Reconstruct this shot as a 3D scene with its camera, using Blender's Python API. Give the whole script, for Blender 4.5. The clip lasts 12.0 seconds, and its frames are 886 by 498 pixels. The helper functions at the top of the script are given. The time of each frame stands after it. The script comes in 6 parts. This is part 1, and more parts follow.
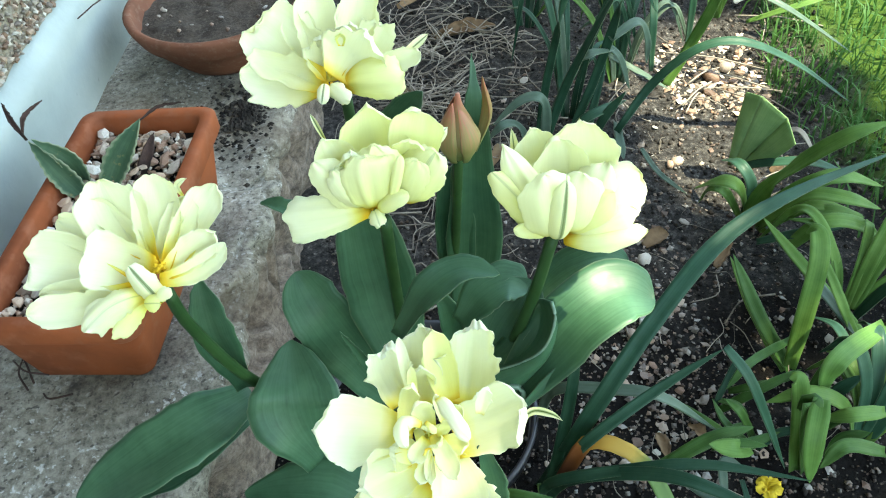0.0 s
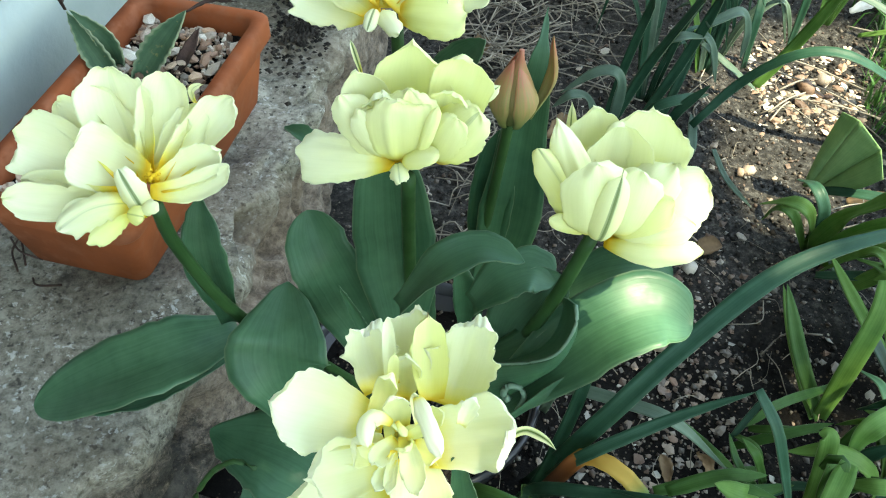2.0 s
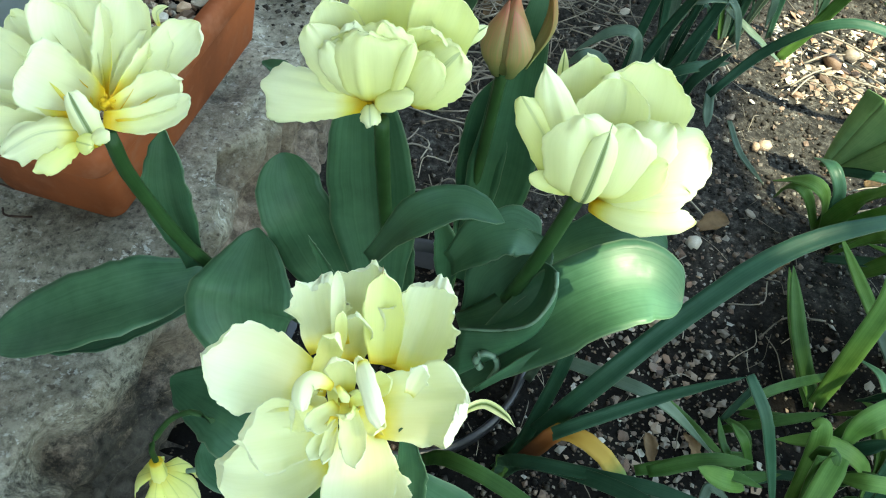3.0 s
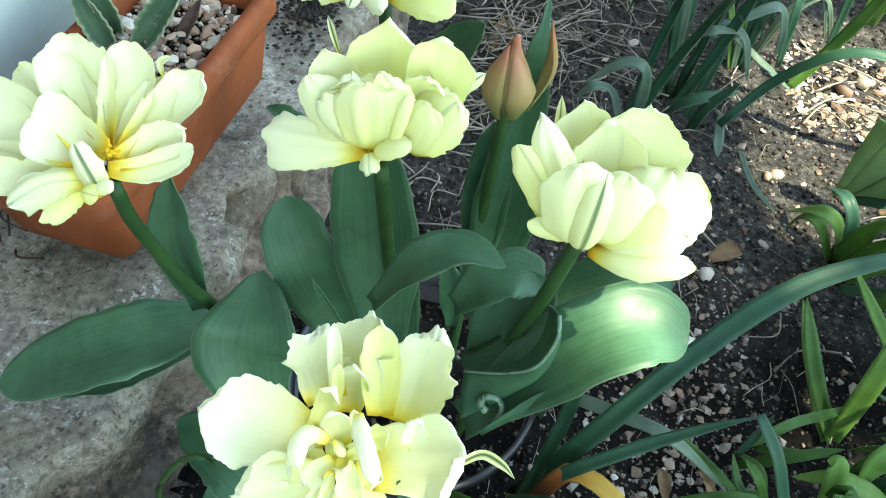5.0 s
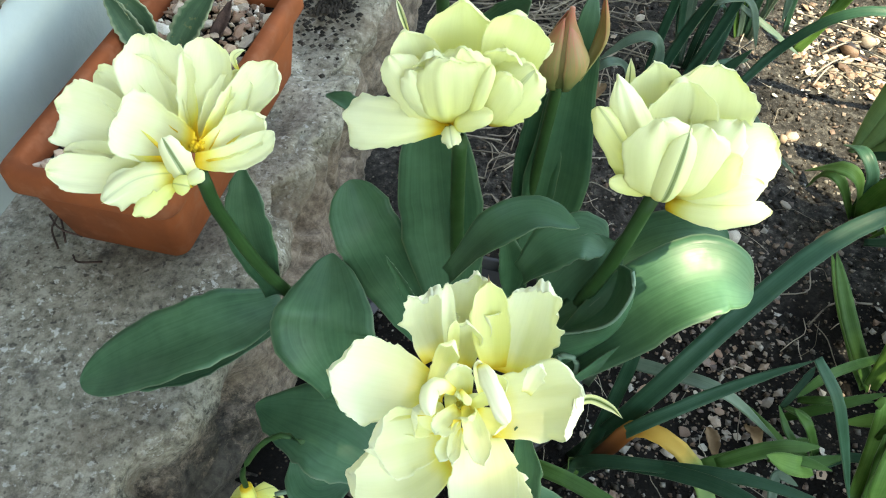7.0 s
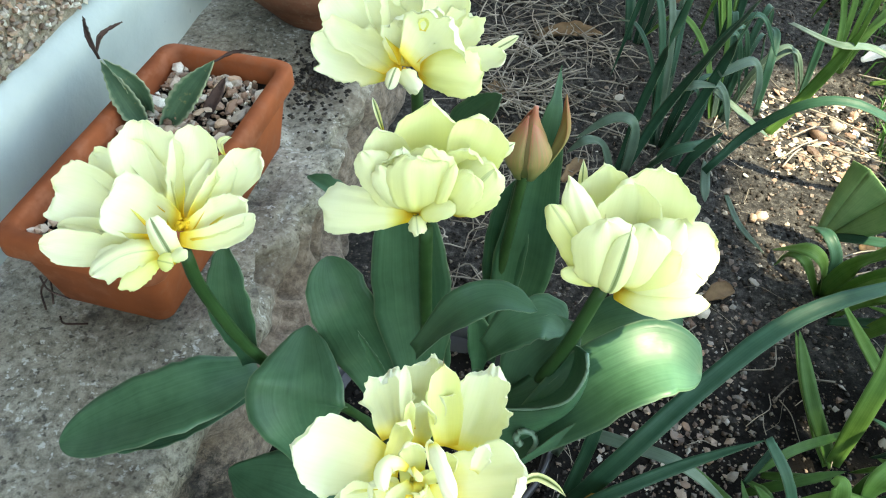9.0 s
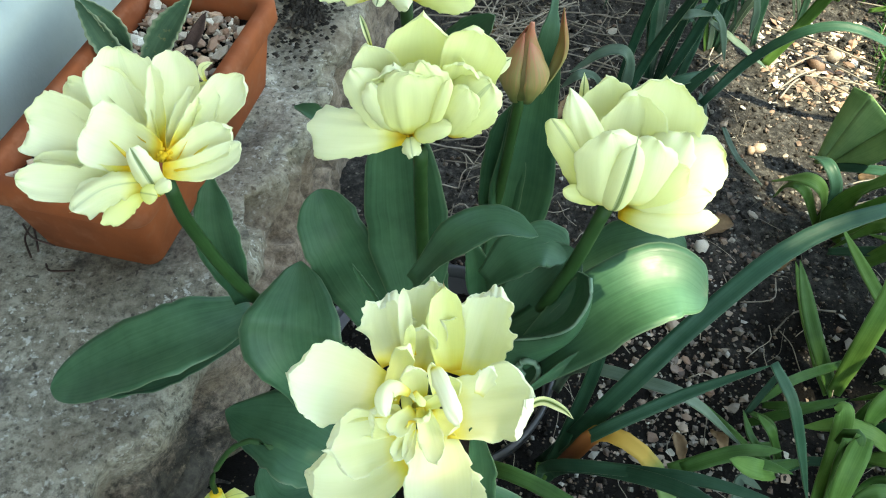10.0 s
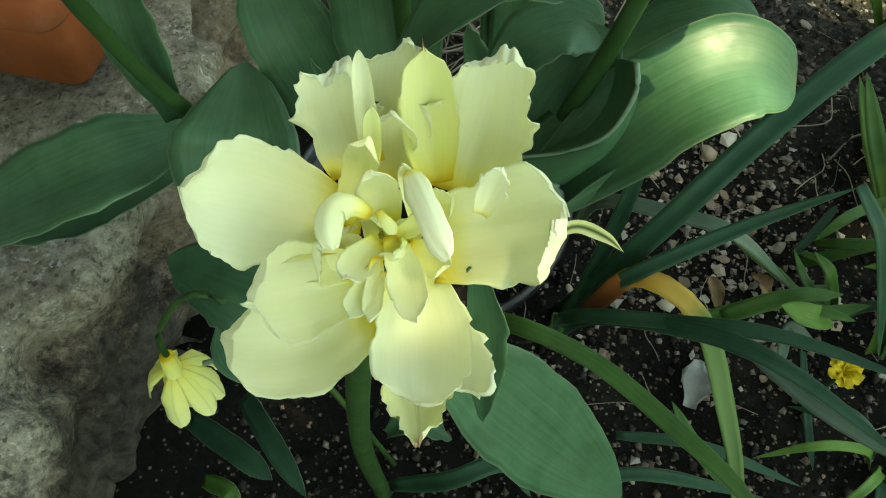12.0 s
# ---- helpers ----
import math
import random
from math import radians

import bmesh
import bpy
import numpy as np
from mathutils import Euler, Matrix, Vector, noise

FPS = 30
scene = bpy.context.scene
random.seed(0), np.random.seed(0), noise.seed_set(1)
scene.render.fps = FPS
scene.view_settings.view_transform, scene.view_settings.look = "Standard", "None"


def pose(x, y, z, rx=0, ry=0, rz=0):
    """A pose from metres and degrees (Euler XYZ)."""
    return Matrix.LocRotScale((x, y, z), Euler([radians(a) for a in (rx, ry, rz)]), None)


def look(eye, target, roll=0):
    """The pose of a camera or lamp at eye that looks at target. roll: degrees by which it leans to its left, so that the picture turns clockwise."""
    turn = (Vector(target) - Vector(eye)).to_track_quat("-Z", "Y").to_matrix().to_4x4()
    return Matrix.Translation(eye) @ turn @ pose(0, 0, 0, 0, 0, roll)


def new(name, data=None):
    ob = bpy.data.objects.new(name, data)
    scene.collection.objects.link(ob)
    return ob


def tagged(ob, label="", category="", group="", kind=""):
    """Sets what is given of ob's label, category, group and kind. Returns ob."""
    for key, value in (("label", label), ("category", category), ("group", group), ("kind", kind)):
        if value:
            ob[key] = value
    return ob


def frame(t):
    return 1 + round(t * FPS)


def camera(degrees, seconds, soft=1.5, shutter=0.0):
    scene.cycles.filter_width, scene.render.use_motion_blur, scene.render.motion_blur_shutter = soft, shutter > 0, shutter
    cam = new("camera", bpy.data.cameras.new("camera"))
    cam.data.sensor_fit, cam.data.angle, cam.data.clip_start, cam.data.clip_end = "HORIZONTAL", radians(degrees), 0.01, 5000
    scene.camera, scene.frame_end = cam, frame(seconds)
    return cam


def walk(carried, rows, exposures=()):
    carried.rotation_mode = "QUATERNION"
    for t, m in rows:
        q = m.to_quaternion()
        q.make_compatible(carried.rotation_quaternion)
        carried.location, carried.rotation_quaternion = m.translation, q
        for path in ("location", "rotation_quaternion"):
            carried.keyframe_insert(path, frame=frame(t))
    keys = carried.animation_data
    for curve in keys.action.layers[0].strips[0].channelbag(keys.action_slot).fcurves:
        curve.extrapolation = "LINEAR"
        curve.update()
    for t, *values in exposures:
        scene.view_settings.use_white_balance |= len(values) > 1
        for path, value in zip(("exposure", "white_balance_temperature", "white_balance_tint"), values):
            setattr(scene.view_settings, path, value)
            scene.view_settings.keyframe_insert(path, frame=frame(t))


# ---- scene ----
cam = camera(58.2, 12.0, 1.1)
PATH = [
    (0, (0.029, 0.012, 0.665), (-0.01, 1.401, -0.774), -6.7),
    (0.5, (0.022, 0.042, 0.668), (-0.037, 1.434, -0.766), -6.4),
    (1, (0.024, 0.056, 0.657), (-0.073, 1.446, -0.778), -6.8),
    (1.5, (0.035, 0.054, 0.646), (-0.091, 1.42, -0.81), -2.8),
    (2, (0.038, 0.054, 0.635), (-0.107, 1.347, -0.884), 1.7),
    (2.5, (0.046, 0.064, 0.614), (-0.111, 1.277, -0.969), 4.6),
    (4.5, (0.061, 0.08, 0.611), (-0.136, 1.302, -0.961), 3.0),
    (5, (0.059, 0.081, 0.618), (-0.155, 1.333, -0.927), 2.3),
    (5.5, (0.057, 0.073, 0.606), (-0.145, 1.25, -0.998), 1.8),
    (6, (0.052, 0.061, 0.601), (-0.124, 1.214, -1.024), 0.8),
    (6.5, (0.041, 0.055, 0.597), (-0.129, 1.199, -1.034), -1.2),
    (7, (0.025, 0.055, 0.623), (-0.174, 1.299, -0.93), -1.2),
    (9, (0.038, 0.049, 0.65), (-0.155, 1.403, -0.809), 1.1),
    (9.5, (0.04, 0.047, 0.644), (-0.149, 1.356, -0.856), 0.4),
    (10, (0.036, 0.049, 0.63), (-0.125, 1.319, -0.907), 0.2),
    (10.5, (0.037, 0.077, 0.579), (-0.115, 1.177, -1.084), -0.5),
    (11, (0.039, 0.092, 0.551), (-0.103, 1.116, -1.161), -1.3),
    (11.5, (0.038, 0.094, 0.54), (-0.116, 1.103, -1.179), -2.0),
    (12, (0.036, 0.095, 0.534), (-0.104, 1.066, -1.208), -1.7),
]
EXPOSURES = [(0.0, 2.94, 7500, -4), (0.5, 2.84, 7700, -6), (1.5, 2.91, 7900, -2), (2.5, 2.66, 7700, -11), (4.5, 2.76, 7600, -9), (5.0, 2.94, 7400, -5), (5.5, 2.86, 7300, -6), (6.0, 2.62, 7500, -10), (6.5, 2.66, 8000, -6), (7.0, 2.81, 8300, -1), (9.0, 2.91, 8000, -2), (9.5, 2.81, 8000, -6), (10.2, 2.66, 8000, -6), (10.5, 2.54, 8400, -12), (11.0, 2.46, 8900, -8), (11.5, 2.49, 9800, -10), (12.0, 2.19, 10800, -18)]
walk(cam, [(t, look(eye, target, roll)) for t, eye, target, roll in PATH], EXPOSURES)

# ---- world and sun ----
SUN_TO = Vector((0.42, -0.22, 1.0)).normalized()
world = bpy.data.worlds.new("world")
scene.world = world
world.use_nodes = True
wn = world.node_tree
sky = wn.nodes.new("ShaderNodeTexSky")
sky.sky_type = "NISHITA"
sky.sun_disc = False
sky.sun_elevation = math.asin(SUN_TO.z)
sky.sun_rotation = math.atan2(SUN_TO.x, SUN_TO.y)
wn.links.new(sky.outputs[0], wn.nodes["Background"].inputs[0])
wn.nodes["Background"].inputs[1].default_value = 0.15
sun = new("sun", bpy.data.lights.new("sun", "SUN"))
sun.data.energy, sun.data.angle, sun.data.color = 2.3, radians(0.53), (1.0, 0.95, 0.86)
sun.matrix_world = look(SUN_TO * 20, (0, 0, 0))


# ---- materials ----
def material(name):
    m = bpy.data.materials.new(name)
    m.use_nodes = True
    return m, m.node_tree, m.node_tree.nodes["Principled BSDF"]


def node(tree, kind, **sockets):
    n = tree.nodes.new(kind)
    for key, value in sockets.items():
        n.inputs[key.replace("_", " ")].default_value = value
    return n


def ramp(tree, source, stops):
    n = tree.nodes.new("ShaderNodeValToRGB")
    e = n.color_ramp.elements
    while len(e) < len(stops):
        e.new(0.5)
    for k, (at, colour) in enumerate(stops):
        e[k].position = at
        e[k].color = (*colour, 1) if len(colour) == 3 else colour
    tree.links.new(source, n.inputs[0])
    return n.outputs[0]


def blend(tree, how, factor, a, b):
    n = tree.nodes.new("ShaderNodeMix")
    n.data_type, n.blend_type = "RGBA", how
    for socket, value in ((n.inputs[0], factor), (n.inputs[6], a), (n.inputs[7], b)):
        if hasattr(value, "links"):
            tree.links.new(value, socket)
        else:
            socket.default_value = value if isinstance(value, (int, float)) else (*value, 1)
    return n.outputs[2]


def coords(tree, scale=(1, 1, 1)):
    c, m = tree.nodes.new("ShaderNodeTexCoord"), tree.nodes.new("ShaderNodeMapping")
    m.inputs["Scale"].default_value = scale
    tree.links.new(c.outputs["Object"], m.inputs[0])
    return m.outputs[0]


def noise_tex(tree, vec, scale, detail=6, rough=0.6):
    n = node(tree, "ShaderNodeTexNoise", Scale=scale, Detail=detail, Roughness=rough)
    tree.links.new(vec, n.inputs["Vector"])
    return n.outputs["Fac"]


def cells(tree, vec, scale, feature="F1"):
    n = node(tree, "ShaderNodeTexVoronoi", Scale=scale)
    n.feature = feature
    tree.links.new(vec, n.inputs["Vector"])
    return n


def bump(tree, height, bsdf, strength, distance):
    n = node(tree, "ShaderNodeBump", Strength=strength, Distance=distance)
    tree.links.new(height, n.inputs["Height"])
    tree.links.new(n.outputs[0], bsdf.inputs["Normal"])


def attribute(tree, name):
    n = tree.nodes.new("ShaderNodeAttribute")
    n.attribute_name = name
    return n.outputs["Fac"]


def maths(tree, op, a, b=0.0):
    n = tree.nodes.new("ShaderNodeMath")
    n.operation = op
    for socket, value in zip(n.inputs, (a, b)):
        if hasattr(value, "links"):
            tree.links.new(value, socket)
        else:
            socket.default_value = value
    return n.outputs[0]


def random_of(tree):
    return tree.nodes.new("ShaderNodeObjectInfo").outputs["Random"]


def island(tree):
    return tree.nodes.new("ShaderNodeNewGeometry").outputs["Random Per Island"]


def thin(tree, bsdf, colour, share):
    """Lets light through a thin leaf or petal."""
    through_it = tree.nodes.new("ShaderNodeBsdfTranslucent")
    mix = tree.nodes.new("ShaderNodeMixShader")
    mix.inputs[0].default_value = share
    tree.links.new(colour, through_it.inputs[0])
    tree.links.new(bsdf.outputs[0], mix.inputs[1])
    tree.links.new(through_it.outputs[0], mix.inputs[2])
    tree.links.new(mix.outputs[0], tree.nodes["Material Output"].inputs[0])


def petal_material(name, tone, green, glow, dry):
    """Cream petal: yellow at its base, paler at the rim, with a green flame where green > 0."""
    m, t, b = material(name)
    u, v = attribute(t, "along"), attribute(t, "across")
    vec = coords(t)
    rim = (0.95, 0.947, 0.78 - 0.42 * tone)
    mid = (0.945, 0.937, 0.67 - 0.5 * tone)
    u2 = maths(t, "ADD", u, maths(t, "MULTIPLY", noise_tex(t, vec, 90, 4), 0.16))
    c = ramp(t, u2, [(max(0.0, 0.07 + 0.07 * glow), (0.92, 0.66, 0.05)), (max(0.01, 0.18 + 0.07 * glow), (0.92, 0.85, 0.22)), (0.34 + 0.06 * glow, mid), (0.85, rim)])
    veins = node(t, "ShaderNodeTexNoise", Scale=1.0, Detail=3, Roughness=0.6)
    uv = t.nodes.new("ShaderNodeCombineXYZ")
    t.links.new(maths(t, "MULTIPLY", v, 16), uv.inputs[0])
    t.links.new(maths(t, "MULTIPLY", u, 1.6), uv.inputs[1])
    t.links.new(uv.outputs[0], veins.inputs["Vector"])
    c = blend(t, "MULTIPLY", 0.13, c, ramp(t, veins.outputs["Fac"], [(0.35, (0.80, 0.82, 0.62)), (0.62, (1, 1, 1))]))
    if green:
        near_mid = maths(t, "ABSOLUTE", v)
        ragged = maths(t, "ADD", near_mid, maths(t, "MULTIPLY", veins.outputs["Fac"], 0.35))
        flame = ramp(t, ragged, [(0.16 + 0.08 * (green > 0.7), (green, green, green)), (0.30 + 0.08 * (green > 0.7) + 0.3 * (green > 0.9), (0, 0, 0))])
        c = blend(t, "MIX", flame, c, (0.12, 0.20, 0.035))
    if dry:
        c = blend(t, "MIX", ramp(t, u2, [(0.99, (0, 0, 0)), (1.07, (0.9, 0.9, 0.9))]), c, (0.46, 0.26, 0.17))
    t.links.new(c, b.inputs["Base Color"])
    b.inputs["Roughness"].default_value = 0.48
    b.inputs["Specular IOR Level"].default_value = 0.3
    bump(t, veins.outputs["Fac"], b, 0.14, 0.0006)
    thin(t, b, c, 0.38)
    return m


def leaf_material(name, dark, light, gloss=0.18, margin=0.22, spot=0.0, share=0.12, rough=0.42, vein=14):
    m, t, b = material(name)
    u, v = attribute(t, "along"), attribute(t, "across")
    vec = coords(t)
    uv = t.nodes.new("ShaderNodeCombineXYZ")
    t.links.new(maths(t, "MULTIPLY", v, vein), uv.inputs[0])
    t.links.new(maths(t, "MULTIPLY", u, 1.2), uv.inputs[1])
    veins = node(t, "ShaderNodeTexNoise", Scale=1.0, Detail=3, Roughness=0.55)
    t.links.new(uv.outputs[0], veins.inputs["Vector"])
    mixf = maths(t, "ADD", maths(t, "MULTIPLY", noise_tex(t, vec, 38, 5), 0.6), maths(t, "MULTIPLY", veins.outputs["Fac"], 0.4))
    c = ramp(t, mixf, [(0.34, dark), (0.66, light)])
    c = blend(t, "MULTIPLY", 0.5, c, ramp(t, random_of(t), [(0.0, (0.75, 0.85, 0.8)), (1.0, (1.1, 1.05, 1.0))]))
    edge = maths(t, "ABSOLUTE", v)
    c = blend(t, "MIX", ramp(t, edge, [(0.955 - 0.2 * (margin > 0.5), (0, 0, 0)), (0.995, (margin,) * 3)]), c, (0.42, 0.46, 0.30))
    if spot:
        c = blend(t, "MIX", ramp(t, noise_tex(t, vec, 160, 3), [(0.62, (0, 0, 0)), (0.75, (spot, spot, spot))]), c, (0.35, 0.27, 0.10))
    t.links.new(c, b.inputs["Base Color"])
    t.links.new(ramp(t, noise_tex(t, vec, 60), [(0.3, (rough - 0.08,) * 3), (0.7, (rough + 0.14,) * 3)]), b.inputs["Roughness"])
    b.inputs["Specular IOR Level"].default_value = gloss
    bump(t, veins.outputs["Fac"], b, 0.12, 0.0006)
    thin(t, b, c, share)
    return m


TULIP_LEAF = leaf_material("tulip_leaf", (0.027, 0.080, 0.038), (0.069, 0.152, 0.080), gloss=0.32, rough=0.42, margin=0.2)
LEAF_PALE = leaf_material("pale_leaf_margin", (0.111, 0.187, 0.128), (0.204, 0.289, 0.212), gloss=0.4, rough=0.4)
STRAP_DARK = leaf_material("strap_dark", (0.014, 0.048, 0.026), (0.037, 0.092, 0.056), vein=9)
STRAP_BRIGHT = leaf_material("strap_bright", (0.068, 0.152, 0.029), (0.156, 0.276, 0.069), share=0.32, vein=9)
FAN_LEAF = leaf_material("fan_leaf", (0.165, 0.275, 0.110), (0.300, 0.420, 0.195), share=0.25, vein=12)
STRAP_MID = leaf_material("strap_mid", (0.027, 0.073, 0.015), (0.066, 0.139, 0.033), share=0.2, vein=9)
STRAP_BLUE = leaf_material("strap_blue", (0.053, 0.088, 0.060), (0.105, 0.148, 0.113), vein=9)
GRASS = leaf_material("grass", (0.030, 0.092, 0.018), (0.076, 0.165, 0.044), share=0.25, vein=4)
STEM = leaf_material("stem", (0.019, 0.049, 0.014), (0.039, 0.086, 0.028), share=0.05, vein=6)
AGAVE = leaf_material("agave", (0.034, 0.076, 0.046), (0.088, 0.150, 0.085), margin=0.6, spot=0.5, share=0.05, rough=0.5, vein=5)


def plain(name, low, high, scale, rough=0.8, relief=0.4, depth=0.002, per="object", spread=0.35, fine=None):
    """A mottled matt surface; each piece has its own shade."""
    m, t, b = material(name)
    vec = coords(t)
    c = ramp(t, noise_tex(t, vec, scale), [(0.3, low), (0.7, high)])
    one = random_of(t) if per == "object" else island(t)
    c = blend(t, "MULTIPLY", 1.0, c, ramp(t, one, [(0.0, (1 - spread,) * 3), (1.0, (1 + spread * 0.6,) * 3)]))
    if fine:
        c = blend(t, "MIX", ramp(t, noise_tex(t, vec, scale * 6, 3), [(0.52, (0, 0, 0)), (0.70, (0.7, 0.7, 0.7))]), c, fine)
    t.links.new(c, b.inputs["Base Color"])
    b.inputs["Roughness"].default_value = rough
    b.inputs["Specular IOR Level"].default_value = 0.5 if rough < 0.5 else 0.15
    bump(t, noise_tex(t, vec, scale * 5), b, relief, depth)
    return m


def stone_material(name, shade):
    m, t, b = material(name)
    vec = coords(t)
    one = island(t)
    two = maths(t, "FRACT", maths(t, "ADD", random_of(t), one))
    c = ramp(t, two, [(0.0, (0.100, 0.062, 0.042)), (0.20, (0.270, 0.165, 0.110)), (0.38, (0.150, 0.125, 0.105)), (0.55, (0.330, 0.285, 0.235)), (0.72, (0.420, 0.290, 0.200)), (0.86, (0.480, 0.440, 0.380)), (1.0, (0.640, 0.615, 0.560))])
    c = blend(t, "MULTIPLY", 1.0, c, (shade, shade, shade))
    c = blend(t, "MULTIPLY", 0.7, c, ramp(t, noise_tex(t, vec, 120), [(0.3, (0.484, 0.422, 0.370)), (0.7, (1.1, 1.1, 1.1))]))
    t.links.new(c, b.inputs["Base Color"])
    b.inputs["Roughness"].default_value = 0.6
    bump(t, noise_tex(t, vec, 300), b, 0.4, 0.001)
    return m


# GRAVEL also serves as the lit copy of FLAKE in the sunlit patch.
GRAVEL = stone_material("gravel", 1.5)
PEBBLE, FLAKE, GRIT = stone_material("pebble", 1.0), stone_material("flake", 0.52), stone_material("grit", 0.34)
TERRACOTTA = plain("terracotta", (0.120, 0.034, 0.014), (0.310, 0.084, 0.030), 9, 0.75, 0.35, 0.001, spread=0.02, fine=(0.260, 0.095, 0.050))
TERRACOTTA_OLD = plain("old_terracotta", (0.126, 0.052, 0.030), (0.202, 0.084, 0.050), 24, 0.8, 0.4, 0.001, spread=0.02, fine=(0.218, 0.126, 0.084))
STRAW = plain("straw", (0.165, 0.138, 0.112), (0.370, 0.325, 0.262), 30, 0.8, per="island", spread=0.5)
DEAD_LEAF = plain("dead_leaf", (0.134, 0.084, 0.046), (0.286, 0.193, 0.109), 60, 0.75, spread=0.35)
BLACK_PLASTIC = plain("black_plastic", (0.010, 0.011, 0.014), (0.02, 0.02, 0.025), 60, 0.35, 0.1, spread=0.0)
BARK = plain("bark", (0.06, 0.045, 0.03), (0.14, 0.10, 0.07), 12, 0.9, 0.8, 0.01)
CROWN = leaf_material("crown_leaf", (0.04, 0.10, 0.02), (0.09, 0.17, 0.04), share=0.2)
TIP_DRY = plain("dry_tip", (0.025, 0.017, 0.015), (0.084, 0.050, 0.042), 90, 0.8)
YELLOW = plain("yellow_petal", (0.521, 0.353, 0.017), (0.630, 0.487, 0.050), 120, 0.6, spread=0.1)
GREY_LEAF = plain("grey_leaf", (0.150, 0.155, 0.150), (0.260, 0.265, 0.255), 60, 0.7, spread=0.1)
DRY_SOIL = plain("dry_soil", (0.034, 0.026, 0.020), (0.097, 0.077, 0.060), 50, 0.9, 0.8, 0.004, spread=0.02, fine=(0.134, 0.113, 0.092))
SHELL = plain("shell", (0.521, 0.504, 0.454), (0.655, 0.638, 0.588), 60, 0.6, spread=0.05)


def soil_material():
    m, t, b = material("soil")
    vec = coords(t)
    c = ramp(t, noise_tex(t, vec, 14, 8, 0.7), [(0.30, (0.004, 0.0035, 0.003)), (0.55, (0.010, 0.009, 0.008)), (0.75, (0.034, 0.029, 0.025))])
    c = blend(t, "MULTIPLY", 0.8, c, ramp(t, noise_tex(t, vec, 180, 5, 0.7), [(0.3, (0.4, 0.4, 0.4)), (0.7, (1.3, 1.25, 1.2))]))
    grit = cells(t, vec, 300)
    pick = ramp(t, grit.outputs["Color"], [(0.72, (0, 0, 0)), (0.78, (1, 1, 1))])
    spot = ramp(t, grit.outputs["Distance"], [(0.20, (1, 1, 1)), (0.45, (0, 0, 0))])
    flecks = ramp(t, noise_tex(t, vec, 95, 3), [(0.40, (0.090, 0.060, 0.042)), (0.55, (0.170, 0.140, 0.110)), (0.70, (0.340, 0.310, 0.265))])
    c = blend(t, "MIX", blend(t, "MULTIPLY", 1.0, pick, spot), c, flecks)
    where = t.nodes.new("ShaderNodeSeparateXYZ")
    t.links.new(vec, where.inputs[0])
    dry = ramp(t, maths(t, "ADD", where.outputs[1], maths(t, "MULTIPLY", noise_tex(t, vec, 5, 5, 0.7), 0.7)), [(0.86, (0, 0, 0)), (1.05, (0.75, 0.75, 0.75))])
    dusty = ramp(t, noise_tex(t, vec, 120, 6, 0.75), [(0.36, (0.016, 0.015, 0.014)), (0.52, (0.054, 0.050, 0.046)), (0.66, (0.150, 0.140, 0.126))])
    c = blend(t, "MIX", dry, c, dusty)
    lawn = maths(t, "ADD", where.outputs[0], maths(t, "MULTIPLY", noise_tex(t, vec, 6), 0.3))
    turf = ramp(t, noise_tex(t, vec, 50), [(0.3, (0.026, 0.052, 0.009)), (0.7, (0.067, 0.118, 0.022))])
    c = blend(t, "MIX", ramp(t, lawn, [(0.66, (0, 0, 0)), (0.74, (1, 1, 1))]), c, turf)
    t.links.new(c, b.inputs["Base Color"])
    b.inputs["Roughness"].default_value = 0.9
    b.inputs["Specular IOR Level"].default_value = 0.08
    bump(t, noise_tex(t, vec, 260, 6, 0.7), b, 0.9, 0.004)
    return m


